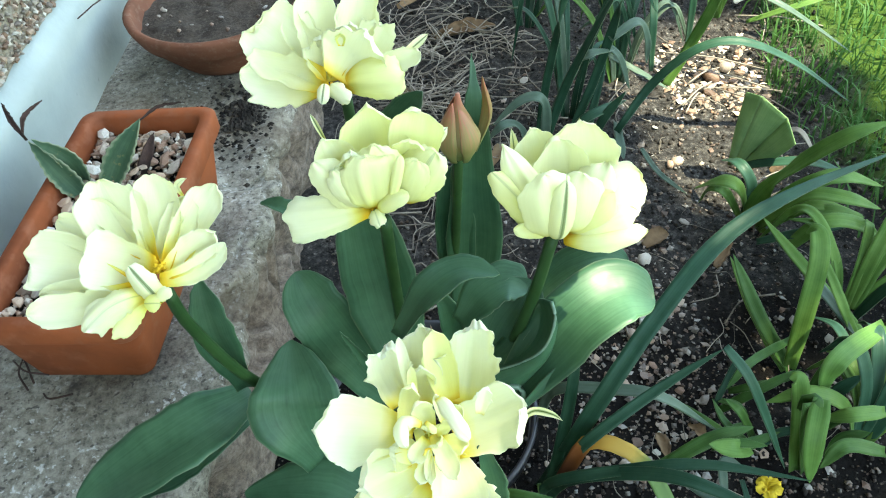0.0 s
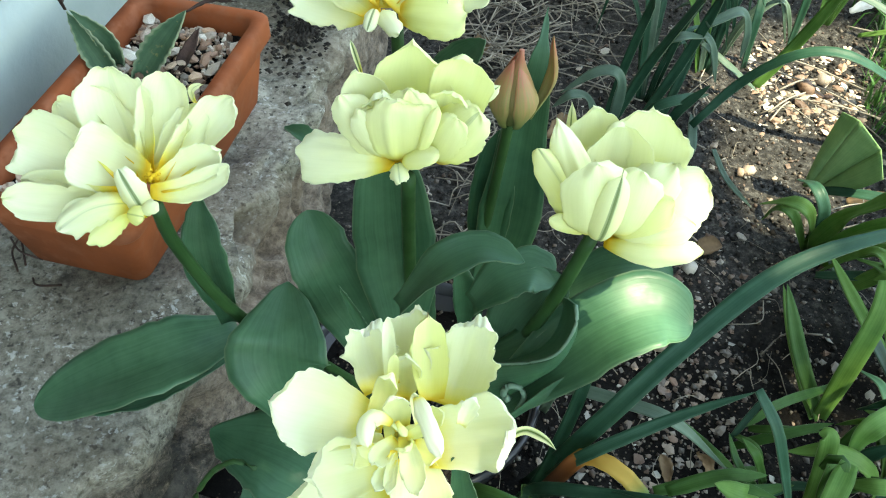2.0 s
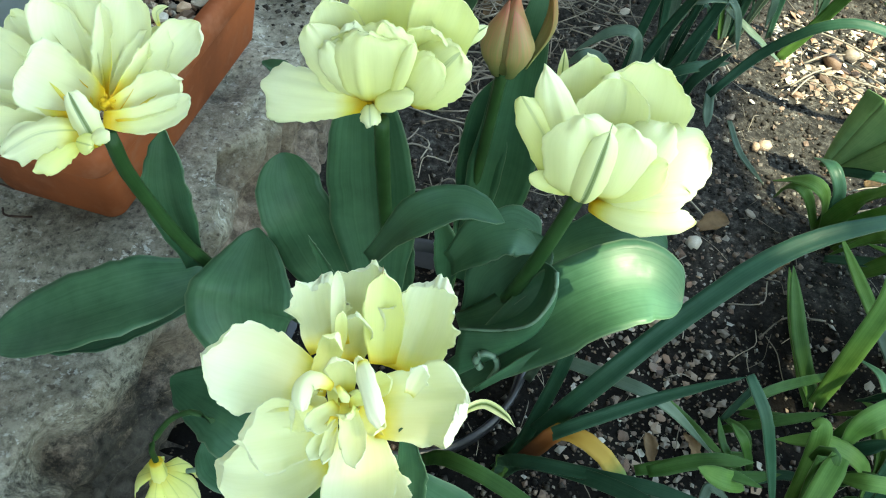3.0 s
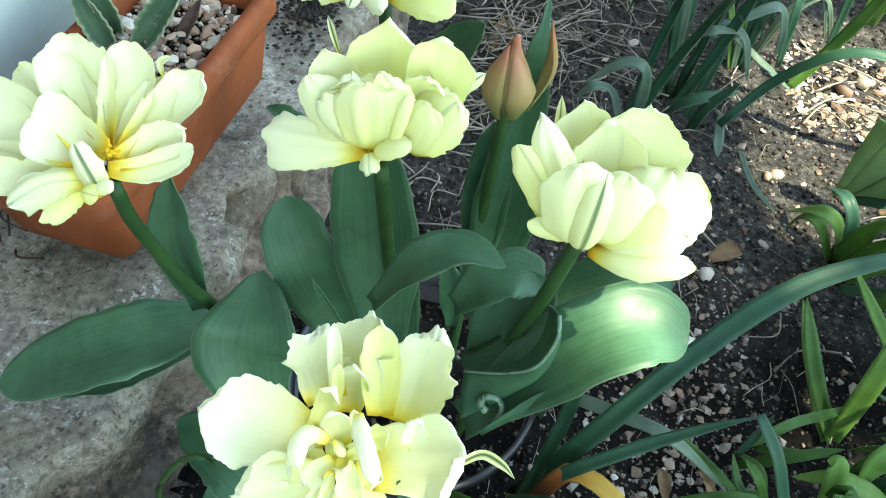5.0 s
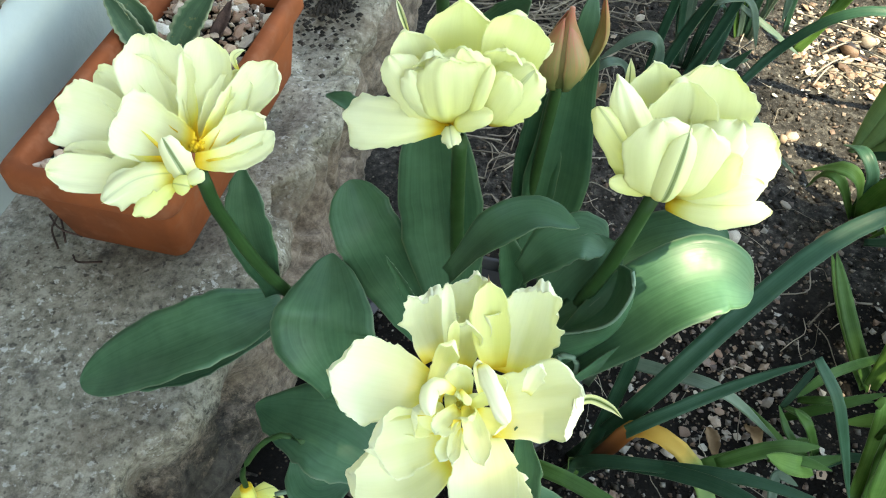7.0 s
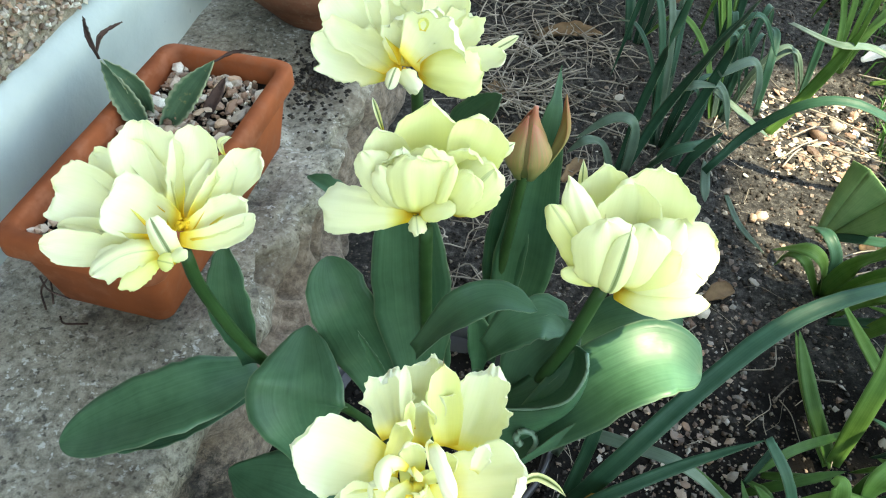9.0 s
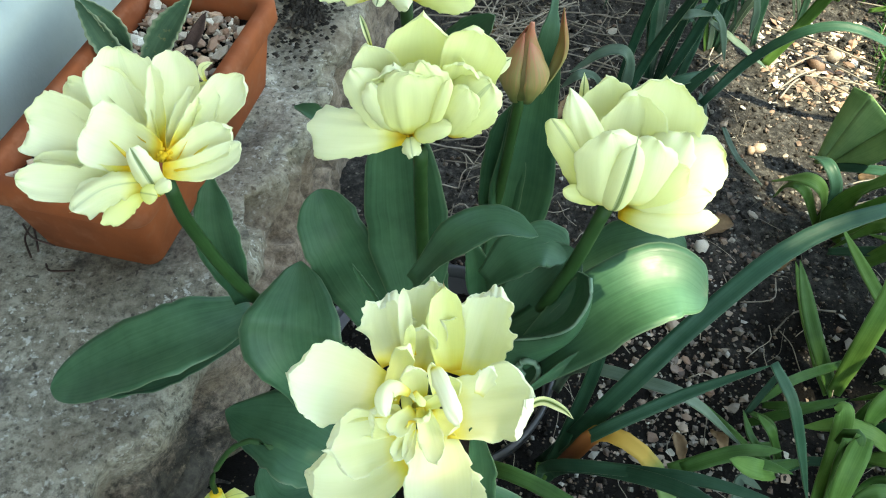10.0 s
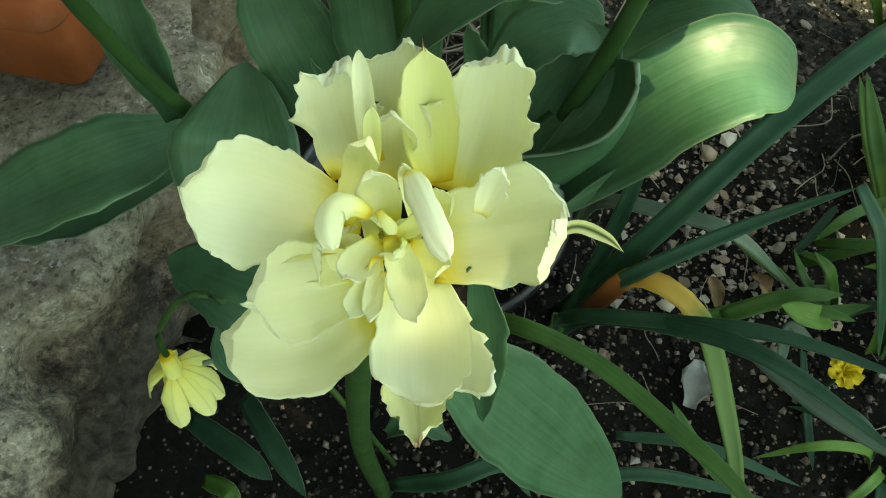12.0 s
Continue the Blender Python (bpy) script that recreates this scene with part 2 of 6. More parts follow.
def concrete_material(name):
    m, t, b = material(name)
    vec = coords(t)
    c = ramp(t, noise_tex(t, vec, 9, 8, 0.7), [(0.30, (0.155, 0.136, 0.106)), (0.5, (0.300, 0.274, 0.222)), (0.68, (0.430, 0.402, 0.340))])
    c = blend(t, "MULTIPLY", 0.9, c, ramp(t, noise_tex(t, vec, 130, 6, 0.8), [(0.34, (0.241, 0.224, 0.206)), (0.60, (1.18, 1.18, 1.18))]))
    bits = ramp(t, noise_tex(t, vec, 175, 4, 0.65), [(0.575, (0, 0, 0)), (0.62, (0.75, 0.75, 0.75))])
    worn = ramp(t, noise_tex(t, vec, 12, 5, 0.7), [(0.40, (0.08, 0.08, 0.08)), (0.60, (0.9, 0.9, 0.9))])
    c = blend(t, "MIX", blend(t, "MULTIPLY", 1.0, bits, worn), c, (0.640, 0.620, 0.580))
    pits = ramp(t, noise_tex(t, vec, 210, 2, 0.5), [(0.30, (0.8, 0.8, 0.8)), (0.39, (0, 0, 0))])
    c = blend(t, "MIX", pits, c, (0.043, 0.038, 0.033))
    brown = ramp(t, noise_tex(t, vec, 5.5, 6), [(0.50, (0, 0, 0)), (0.72, (0.55, 0.55, 0.55))])
    c = blend(t, "MIX", brown, c, (0.163, 0.107, 0.073))
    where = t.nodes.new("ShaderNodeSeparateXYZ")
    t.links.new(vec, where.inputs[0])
    # Face below the rim takes a browner colour, set by height with noise.
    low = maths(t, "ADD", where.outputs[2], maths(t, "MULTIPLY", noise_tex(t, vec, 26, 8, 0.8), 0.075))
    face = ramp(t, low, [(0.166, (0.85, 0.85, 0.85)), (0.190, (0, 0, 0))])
    face_brown = ramp(t, noise_tex(t, vec, 85, 8, 0.78), [(0.34, (0.030, 0.022, 0.017)), (0.48, (0.135, 0.098, 0.074)), (0.64, (0.290, 0.226, 0.180))])
    c = blend(t, "MIX", face, c, face_brown)
    # Dark patch round one point: black mould, with shade darkening added in colour.
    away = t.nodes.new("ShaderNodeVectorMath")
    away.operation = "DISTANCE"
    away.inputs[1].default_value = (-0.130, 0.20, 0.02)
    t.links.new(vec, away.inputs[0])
    mould_and_shade = ramp(t, maths(t, "ADD", away.outputs["Value"], maths(t, "MULTIPLY", noise_tex(t, vec, 34, 9, 0.85), 0.36)), [(0.295, (0.94, 0.94, 0.94)), (0.335, (0, 0, 0))])
    c = blend(t, "MIX", mould_and_shade, c, ramp(t, noise_tex(t, vec, 90, 6, 0.7), [(0.38, (0.010, 0.009, 0.008)), (0.66, (0.075, 0.066, 0.056))]))
    black = ramp(t, noise_tex(t, vec, 26, 7, 0.7), [(0.57, (0, 0, 0)), (0.70, (0.8, 0.8, 0.8))])
    c = blend(t, "MIX", black, c, (0.047, 0.041, 0.036))
    t.links.new(c, b.inputs["Base Color"])
    b.inputs["Roughness"].default_value = 0.85
    b.inputs["Specular IOR Level"].default_value = 0.2
    bump(t, noise_tex(t, vec, 110, 8, 0.78), b, 0.8, 0.005)
    return m


def wall_paint():
    m, t, b = material("white_paint")
    vec = coords(t)
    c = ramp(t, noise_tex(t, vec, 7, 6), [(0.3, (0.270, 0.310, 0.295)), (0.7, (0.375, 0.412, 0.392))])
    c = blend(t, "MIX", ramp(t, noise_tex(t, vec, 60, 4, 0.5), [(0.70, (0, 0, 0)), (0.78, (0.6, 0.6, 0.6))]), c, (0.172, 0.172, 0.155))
    t.links.new(c, b.inputs["Base Color"])
    b.inputs["Roughness"].default_value = 0.6
    bump(t, noise_tex(t, vec, 110), b, 0.35, 0.002)
    return m


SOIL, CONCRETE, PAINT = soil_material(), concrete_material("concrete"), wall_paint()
DASH = plain("pebbledash", (0.185, 0.151, 0.109), (0.353, 0.302, 0.235), 90, 0.85, 0.9, 0.004, spread=0.02, fine=(0.420, 0.386, 0.319))
PETALS = {}


def petal_paint(tone, green, glow=0, dry=0):
    key = (round(tone, 1), round(green, 1), glow, dry)
    if key not in PETALS:
        PETALS[key] = petal_material("petal", tone, green, glow, dry)
    return PETALS[key]


# ---- builders ----
def mesh_of(name, verts, faces, smooth=True, attrs=None):
    me = bpy.data.meshes.new(name)
    me.from_pydata(verts, [], faces)
    for key, values in (attrs or {}).items():
        a = me.attributes.new(key, "FLOAT", "POINT")
        a.data.foreach_set("value", np.asarray(values, dtype=np.float32))
    if smooth:
        me.polygons.foreach_set("use_smooth", [True] * len(me.polygons))
    me.update()
    return me


def put(name, me, mat, parent=None, label="", category="", group="", kind=""):
    if not me.materials:
        me.materials.append(mat)
    ob = new(name, me)
    ob.parent = parent
    return tagged(ob, label, category, group, kind)


def thing(name, label, category, group=""):
    return tagged(new(name), label, category, group)


def spline(points, n):
    """Points along a smooth line through the given ones."""
    p = [Vector(q) for q in points]
    if len(p) == 2:
        return [p[0].lerp(p[1], k / n) for k in range(n + 1)]
    p = [p[0] * 2 - p[1]] + p + [p[-1] * 2 - p[-2]]
    out, spans = [], len(p) - 3
    for k in range(n + 1):
        s = min(k / n * spans, spans - 1e-6)
        i, f = int(s), s - int(s)
        a, b, c, d = p[i:i + 4]
        out.append(0.5 * (2 * b + (c - a) * f + (2 * a - 5 * b + 4 * c - d) * f * f + (3 * b - a - 3 * c + d) * f ** 3))
    return out


def smooth01(x):
    x = min(max(x, 0.0), 1.0)
    return x * x * (3 - 2 * x)


def sheet(points, half, facing, profile, n=14, m=8, cup=0.0, keel=0.0, ruffle=0.0, thick=0.0006, teeth=0.0):
    """A thin closed blade along a curved line: the outline by profile(u), its edges raised by cup, folded by keel, waved by ruffle (m)."""
    ts = [1 - (1 - k / n) ** 1.5 for k in range(n + 1)]
    fine = spline(points, 6 * n)
    line = [fine[int(q * 6 * n)].lerp(fine[min(int(q * 6 * n) + 1, 6 * n)], q * 6 * n - int(q * 6 * n)) for q in ts]
    seed = random.uniform(0, 50)
    facing = Vector(facing).normalized()
    front, back, along, across = [], [], [], []
    for i, c in enumerate(line):
        u = ts[i]
        tangent = (line[min(i + 1, n)] - line[max(i - 1, 0)]).normalized()
        side = tangent.cross(facing)
        side = side.normalized() if side.length > 1e-5 else Vector((1, 0, 0))
        normal = side.cross(tangent).normalized()
        w = half * max(profile(u), 0.02) * (1 + 34 * ruffle * noise.noise((u * 9, seed, 7)) + 12 * ruffle * noise.noise((u * 30, seed, 2)))
        w *= 1 + teeth * (abs((u * 11) % 1 - 0.5) - 0.25)
        for j in range(m + 1):
            v = 2 * j / m - 1
            edge = abs(v) ** 2
            p = c + side * (w * v) + normal * (cup * edge * w / half - keel * (1 - abs(v)) * w / half)
            if ruffle:
                wave = noise.noise((u * 4 + seed, v * 1.1, seed)) + 0.55 * noise.noise((u * 11, v * 3, seed + 9)) * edge
                p += normal * (ruffle * (0.22 + edge) * wave * smooth01(u * 3) * (1 - 0.75 * smooth01((u - 0.75) * 4)))
                p += side * (ruffle * 0.5 * v * noise.noise((u * 14, seed, v)) * smooth01(u * 2))
            front.append(p)
            back.append(p - normal * thick)
            along.append(u)
            across.append(v)
    verts = front + back
    k, r = len(front), m + 1
    faces = []
    for i in range(n):
        for j in range(m):
            a = i * r + j
            faces.append((a, a + 1, a + r + 1, a + r))
            faces.append((k + a, k + a + r, k + a + r + 1, k + a + 1))
    rim = [j for j in range(r)] + [i * r + m for i in range(1, n + 1)] + [n * r + j for j in range(m - 1, -1, -1)] + [i * r for i in range(n - 1, 0, -1)]
    for a, b in zip(rim, rim[1:] + rim[:1]):
        faces.append((a, k + a, k + b, b))
    return verts, faces, {"along": along * 2, "across": across * 2}


def tube(points, radius, n=16, sides=10, end=None):
    """A round stem along a smooth line; radius may taper to end."""
    line = spline(points, n)
    verts, faces, along, across = [], [], [], []
    for i, c in enumerate(line):
        t = (line[min(i + 1, n)] - line[max(i - 1, 0)]).normalized()
        a = t.orthogonal().normalized() if abs(t.z) < 0.9 else (Vector((1, 0, 0)) - t * t.x).normalized()
        b = t.cross(a)
        r = radius + ((end if end is not None else radius) - radius) * i / n
        for j in range(sides):
            ang = 2 * math.pi * j / sides
            verts.append(c + (a * math.cos(ang) + b * math.sin(ang)) * r)
            along.append(i / n)
            across.append(math.sin(ang) * 0.9)
    for i in range(n):
        for j in range(sides):
            p, q = i * sides + j, i * sides + (j + 1) % sides
            faces.append((p, q, q + sides, p + sides))
    faces.append(tuple(range(sides))[::-1])
    faces.append(tuple(range(n * sides, (n + 1) * sides)))
    return verts, faces, {"along": along, "across": across}


def blunt_petal(u):
    w = 0.48 + 0.52 * smooth01(u / 0.52)
    return w * (max(1 - ((u - 0.60) / 0.40) ** 2.8, 0) ** 0.5 if u > 0.60 else 1)


def pointed_petal(u):
    return (0.4 + 0.6 * smooth01(u / 0.45)) * (max(1 - ((u - 0.45) / 0.55) ** 1.7, 0) if u > 0.45 else 1)


def slim_leaf(u):
    return (0.6 + 0.4 * smooth01(u / 0.3)) * (max(1 - (u - 0.3) / 0.7, 0) ** 1.15 if u > 0.3 else 1)


def lance(u):
    return (0.45 + 0.55 * smooth01(u / 0.45)) * (max(1 - ((u - 0.45) / 0.55) ** 2.0, 0) ** 0.8 if u > 0.45 else 1)


def broad(u):
    return (0.5 + 0.5 * smooth01(u / 0.4)) * (max(1 - ((u - 0.5) / 0.5) ** 3.4, 0) ** 0.62 if u > 0.5 else 1)


def strap(u):
    return (0.75 + 0.25 * smooth01(u / 0.2)) * (max(1 - ((u - 0.55) / 0.45) ** 2.2, 0) ** 0.9 if u > 0.55 else 1)


def tulip(label):
    return thing("tulip", label, "tulip", "double tulips")


def stem(plant, points, radius=0.0034):
    v, f, a = tube(points, radius * 1.15, end=radius)
    return put("stem", mesh_of("stem", v, f, attrs=a), STEM, plant)


def leaf(plant, points, half, facing, blunt=0, cup=3.0, mat=None, ruffle=2.2, slim=0):
    v, f, a = sheet(points, half, facing, slim_leaf if slim else broad if blunt else lance, n=24, m=10, cup=cup / 1000, keel=half * 0.10, ruffle=ruffle / 1000, thick=0.0009)
    return put("leaf", mesh_of("leaf", v, f, attrs=a), mat or TULIP_LEAF, plant)


def ruled_leaf(plant, edge, other, bulge, n=22, m=10, mat=None):
    """A leaf spanned between its two margins, bulging towards the viewer's side by bulge (m)."""
    one, two = spline(edge, n), spline(other, n)
    front, back, along, across = [], [], [], []
    for i in range(n + 1):
        t = (one[min(i + 1, n)] - one[max(i - 1, 0)]).normalized()
        nrm = t.cross(two[i] - one[i])
        nrm = nrm.normalized() if nrm.length > 1e-7 else Vector((0, -0.6, 0.8))
        if nrm.dot(Vector((0, -0.6, 0.8))) < 0:
            nrm = -nrm
        for j in range(m + 1):
            v = j / m
            p = one[i].lerp(two[i], v) + nrm * (bulge * math.sin(math.pi * v) * math.sin(math.pi * min(1, 0.15 + i / n)))
            front.append(p)
            back.append(p - nrm * 0.0008)
            along.append(i / n)
            across.append(2 * v - 1)
    k, r = len(front), m + 1
    faces = []
    for i in range(n):
        for j in range(m):
            a = i * r + j
            faces += [(a, a + 1, a + r + 1, a + r), (k + a, k + a + r, k + a + r + 1, k + a + 1)]
    loop = list(range(r)) + [i * r + m for i in range(1, n + 1)] + [n * r + j for j in range(m - 1, -1, -1)] + [i * r for i in range(n - 1, 0, -1)]
    faces += [(a, k + a, k + q, q) for a, q in zip(loop, loop[1:] + loop[:1])]
    return put("leaf", mesh_of("leaf", front + back, faces, attrs={"along": along * 2, "across": across * 2}), mat or TULIP_LEAF, plant)


class Bloom:
    pass


def bloom(plant, heart, right, up):
    """The heart of a double tulip, seen along its own axes: right, up and out, in millimetres."""
    b = Bloom()
    r = Vector(right).normalized()
    u = (Vector(up) - r * Vector(up).dot(r)).normalized()
    b.frame = Matrix.Translation(heart) @ Matrix((r, u, r.cross(u))).transposed().to_4x4()
    verts, faces, along, across = [], [], [], []
    rnd = random.Random(len(plant.name) + int(1000 * heart[0]))
    for k in range(9):
        ang = k * 2.4
        base = Vector((2.0 * math.cos(ang), 2.0 * math.sin(ang), -2)) * (0.4 if k < 3 else 1)
        tip = base * 1.6 + Vector((0, 0, 4 if k < 3 else 3))
        v, f, a = tube([b.frame @ (base / 1000), b.frame @ ((base + tip) / 2000), b.frame @ (tip / 1000)], 0.0008 if k > 2 else 0.0014, 4, 6, 0.0011)
        faces += [tuple(q + len(verts) for q in face) for face in f]
        verts += v
        along += a["along"]
        across += a["across"]
    b.ob = put("flower", mesh_of("flower", verts, faces, attrs={"along": along, "across": across}), STAMEN if plant is near_plant else HEART, plant, "cream-yellow double tulip flower")
    return b


def petal_outline(u, shape, wide, square, peak, foot):
    """Half width of a petal along its length, 1 at its widest."""
    if u <= wide:
        return foot + (1 - foot) * math.sin(u / wide * math.pi / 2) ** 1.15
    x = (u - wide) / (1 - wide)
    if shape == "point":
        return max(1 - x ** 1.6, 0) ** 1.05
    if shape == "tipped":
        return max(max(1 - (x * 1.22) ** 2.6, 0) ** 0.6, 0.17 * (1 - x) ** 0.6)
    k = 2.1 + 2.6 * square - 0.5 * peak
    return max(1 - x ** k, 0) ** (0.56 - 0.12 * square + 0.34 * peak)


def petal(b, base, tip, half, bow=-5.0, cup=5.0, shape="", wide=0.6, fringe=0.6, pleat=0.4, sway=0.0, square=0.0, peak=0.0, tone=0.3, green=0.0, glow=0, dry=0, foot=0.0):
    """One petal from base to tip in the flower's axes (mm): bow lifts its middle out, cup turns its edges out, sway bends it
    sideways, fringe frays its margin, pleat flutes it lengthwise; square and peak shape its end."""
    p0, p2 = Vector(base), Vector(tip)
    size = (p2 - p0).length
    cup = math.copysign(min(abs(cup), 0.55 * half), cup)
    bow = math.copysign(min(abs(bow), (0.28 if bow > 0 else 0.22) * size), bow)
    chord = (p2 - p0).normalized()
    out = (Vector((0, 0, 1)) - chord * chord.z).normalized()
    side = chord.cross(out)
    line = [p0 + (p2 - p0) * f + out * (bow * g) + side * (sway * h)
            for f, g, h in ((0, 0, 0), (0.22, 0.95 if bow > 0 else 0.6, 0.62), (0.5, 1, 1), (0.82, 0.55, 0.55), (1, 0, 0))]
    n, m = (34, 22) if half > 8 else (22, 12)
    ts = [1 - (1 - k / n) ** 1.6 for k in range(n + 1)]
    fine = spline(line, 8 * n)
    seed = random.uniform(0, 90)
    scale = min(1.0, half / 11)
    front, back, along, across = [], [], [], []
    for i, u in enumerate(ts):
        q = u * 8 * n
        c = fine[int(q)].lerp(fine[min(int(q) + 1, 8 * n)], q - int(q))
        ahead = fine[min(int(q) + 5, 8 * n)] - fine[max(int(q) - 5, 0)]
        t = ahead.normalized()
        s = t.cross(out).normalized()
        nrm = s.cross(t).normalized()
        w = petal_outline(u, shape, wide, square, peak, foot or (0.38 if shape else 0.52))
        for j in range(m + 1):
            v = 2 * j / m - 1
            v = v * (1.25 - 0.25 * abs(v))
            edge = abs(v) ** 2.2
            rim = max(abs(v) ** 4, smooth01((u - 0.80) / 0.20))
            p = c + s * (half * w * v) + nrm * (cup * edge * (0.25 + 0.75 * w))
            p += nrm * (pleat * scale * smooth01(u * 3) * (2.2 * noise.noise((v * 2.3, u * 0.9, seed)) + 0.8 * noise.noise((v * 6.5, u * 1.3, seed + 7))))
            p -= nrm * (0.7 * scale * math.exp(-(v * 6) ** 2) * (1 - u) * smooth01(u * 5))
            p += nrm * ((1.3 + 1.1 * fringe) * scale * (edge + smooth01((u - 0.7) / 0.3)) * noise.noise((u * 3.2 + v * 1.2, v * 1.6, seed + 3)))
            if fringe and rim > 0.01:
                ang = math.atan2(v * w * half, (u - 0.35) * size)
                fray = 0.75 * noise.noise((ang * 2.4, seed, 1)) + 0.42 * noise.noise((ang * 7, seed, 2)) - 0.36 * max(noise.noise((ang * 15, seed, 3)) - 0.05, 0)
                away = (s * (v * w * half) + t * ((u - 0.35) * size)).normalized()
                p += away * (4.2 * fringe * scale * rim * fray * smooth01((u - 0.2) * 3))
                p += nrm * (1.3 * fringe * scale * rim * noise.noise((ang * 5, seed, 8)) * smooth01((u - 0.2) * 3))
            front.append(b.frame @ (p / 1000))
            back.append(b.frame @ ((p - nrm * 0.35) / 1000))
            along.append(u)
            across.append(v)
    k, r = len(front), m + 1
    faces = []
    for i in range(n):
        for j in range(m):
            a = i * r + j
            faces.append((a, a + 1, a + r + 1, a + r))
            faces.append((k + a, k + a + r, k + a + r + 1, k + a + 1))
    loop = list(range(r)) + [i * r + m for i in range(1, n + 1)] + [n * r + j for j in range(m - 1, -1, -1)] + [i * r for i in range(n - 1, 0, -1)]
    faces += [(a, k + a, k + q, q) for a, q in zip(loop, loop[1:] + loop[:1])]
    return put("petal", mesh_of("petal", front + back, faces, attrs={"along": along * 2, "across": across * 2}), petal_paint(tone, green, glow, dry), b.ob)


def pebble_mesh(seed, flat=0.7, sharp=False, mat=None):
    rnd = random.Random(seed)
    bm = bmesh.new()
    bmesh.ops.create_icosphere(bm, subdivisions=1, radius=1.0)
    s = Vector((rnd.uniform(0.75, 1.25), rnd.uniform(0.6, 0.95), flat * rnd.uniform(0.6, 1.0)))
    for v in bm.verts:
        v.co = Vector((v.co.x * s.x, v.co.y * s.y, v.co.z * s.z)) * (1 + 0.5 * noise.noise(v.co * 1.7 + Vector((seed * 3.1, 0, 0))))
    me = bpy.data.meshes.new("stone")
    bm.to_mesh(me)
    bm.free()
    me.polygons.foreach_set("use_smooth", [not sharp] * len(me.polygons))
    me.materials.append(mat or PEBBLE)
    return me


STONES = [pebble_mesh(k) for k in range(14)]
CHIPS = [pebble_mesh(40 + k, 0.6, True) for k in range(14)]


TROUGH_CHIPS = [pebble_mesh(120 + k, 0.6, True, GRAVEL) for k in range(14)]
FLAKES = [pebble_mesh(80 + k, 0.32, True) for k in range(16)]


def stone(parent, at, size, rnd, name="stone", shapes=None):
    ob = new(name, rnd.choice(shapes or STONES + CHIPS))
    ob.parent = parent
    ob.matrix_basis = pose(*at, rnd.uniform(-25, 25), rnd.uniform(-25, 25), rnd.uniform(0, 360)) @ Matrix.Diagonal((size, size, size, 1))
    return ob


def joined(name, pieces, mat, parent=None, **tags):
    """Many small pieces as one mesh."""
    verts, faces, along, across = [], [], [], []
    for v, f, a in pieces:
        n0 = len(verts)
        faces += [tuple(q + n0 for q in face) for face in f]
        verts += v
        along += a["along"]
        across += a["across"]
    return put(name, mesh_of(name, verts, faces, attrs={"along": along, "across": across}), mat, parent, **tags)


HEART = plain("heart", (0.80, 0.46, 0.02), (0.88, 0.60, 0.05), 200, 0.6, spread=0.1)
STAMEN = plain("stamen", (0.42, 0.36, 0.05), (0.62, 0.52, 0.12), 200, 0.6, spread=0.1)


# ---- the ground ----
def spread_steps(low, high, step, far):
    """Even steps from low to high, then ever wider ones out to far."""
    mid = list(np.arange(low, high + step / 2, step))
    out, s = [], step
    x = mid[-1]
    while x < far:
        s *= 1.5
        x += s
        out.append(x)
    return [low - (q - mid[-1]) for q in out[::-1]] + mid + out


def soil_height(x, y):
    p = Vector((x, y, 0))
    h = 0.014 * noise.noise(p * 4) + 0.007 * noise.noise(p * 17) + 0.0035 * noise.noise(p * 55)
    return h + 0.03 * smooth01((y - 0.75) / 0.6) + 0.012 * smooth01((x - 0.42) / 0.2)


xs, ys = spread_steps(-0.2, 0.8, 0.009, 400), spread_steps(0.0, 1.45, 0.009, 400)
verts = [(x, y, soil_height(x, y)) for y in ys for x in xs]
nx = len(xs)
faces = [(j * nx + i, j * nx + i + 1, (j + 1) * nx + i + 1, (j + 1) * nx + i) for j in range(len(ys) - 1) for i in range(nx - 1)]
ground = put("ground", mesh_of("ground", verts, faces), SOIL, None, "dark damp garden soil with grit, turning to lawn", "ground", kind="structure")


# ---- concrete edging along the house ----
def edge_x(y):
    known = ((-0.4, -0.17), (0.15, -0.176), (0.227, -0.182), (0.28, -0.168), (0.37, -0.150), (0.44, -0.144), (0.54, -0.146), (0.62, -0.142), (1.0, -0.128), (3.0, -0.05))
    for (a, p), (b, q) in zip(known, known[1:]):
        if y <= b:
            return p + (q - p) * smooth01((y - a) / (b - a))
    return known[-1][1]


def wall_x(y):
    return -0.372 + 0.055 * (y - 0.45)


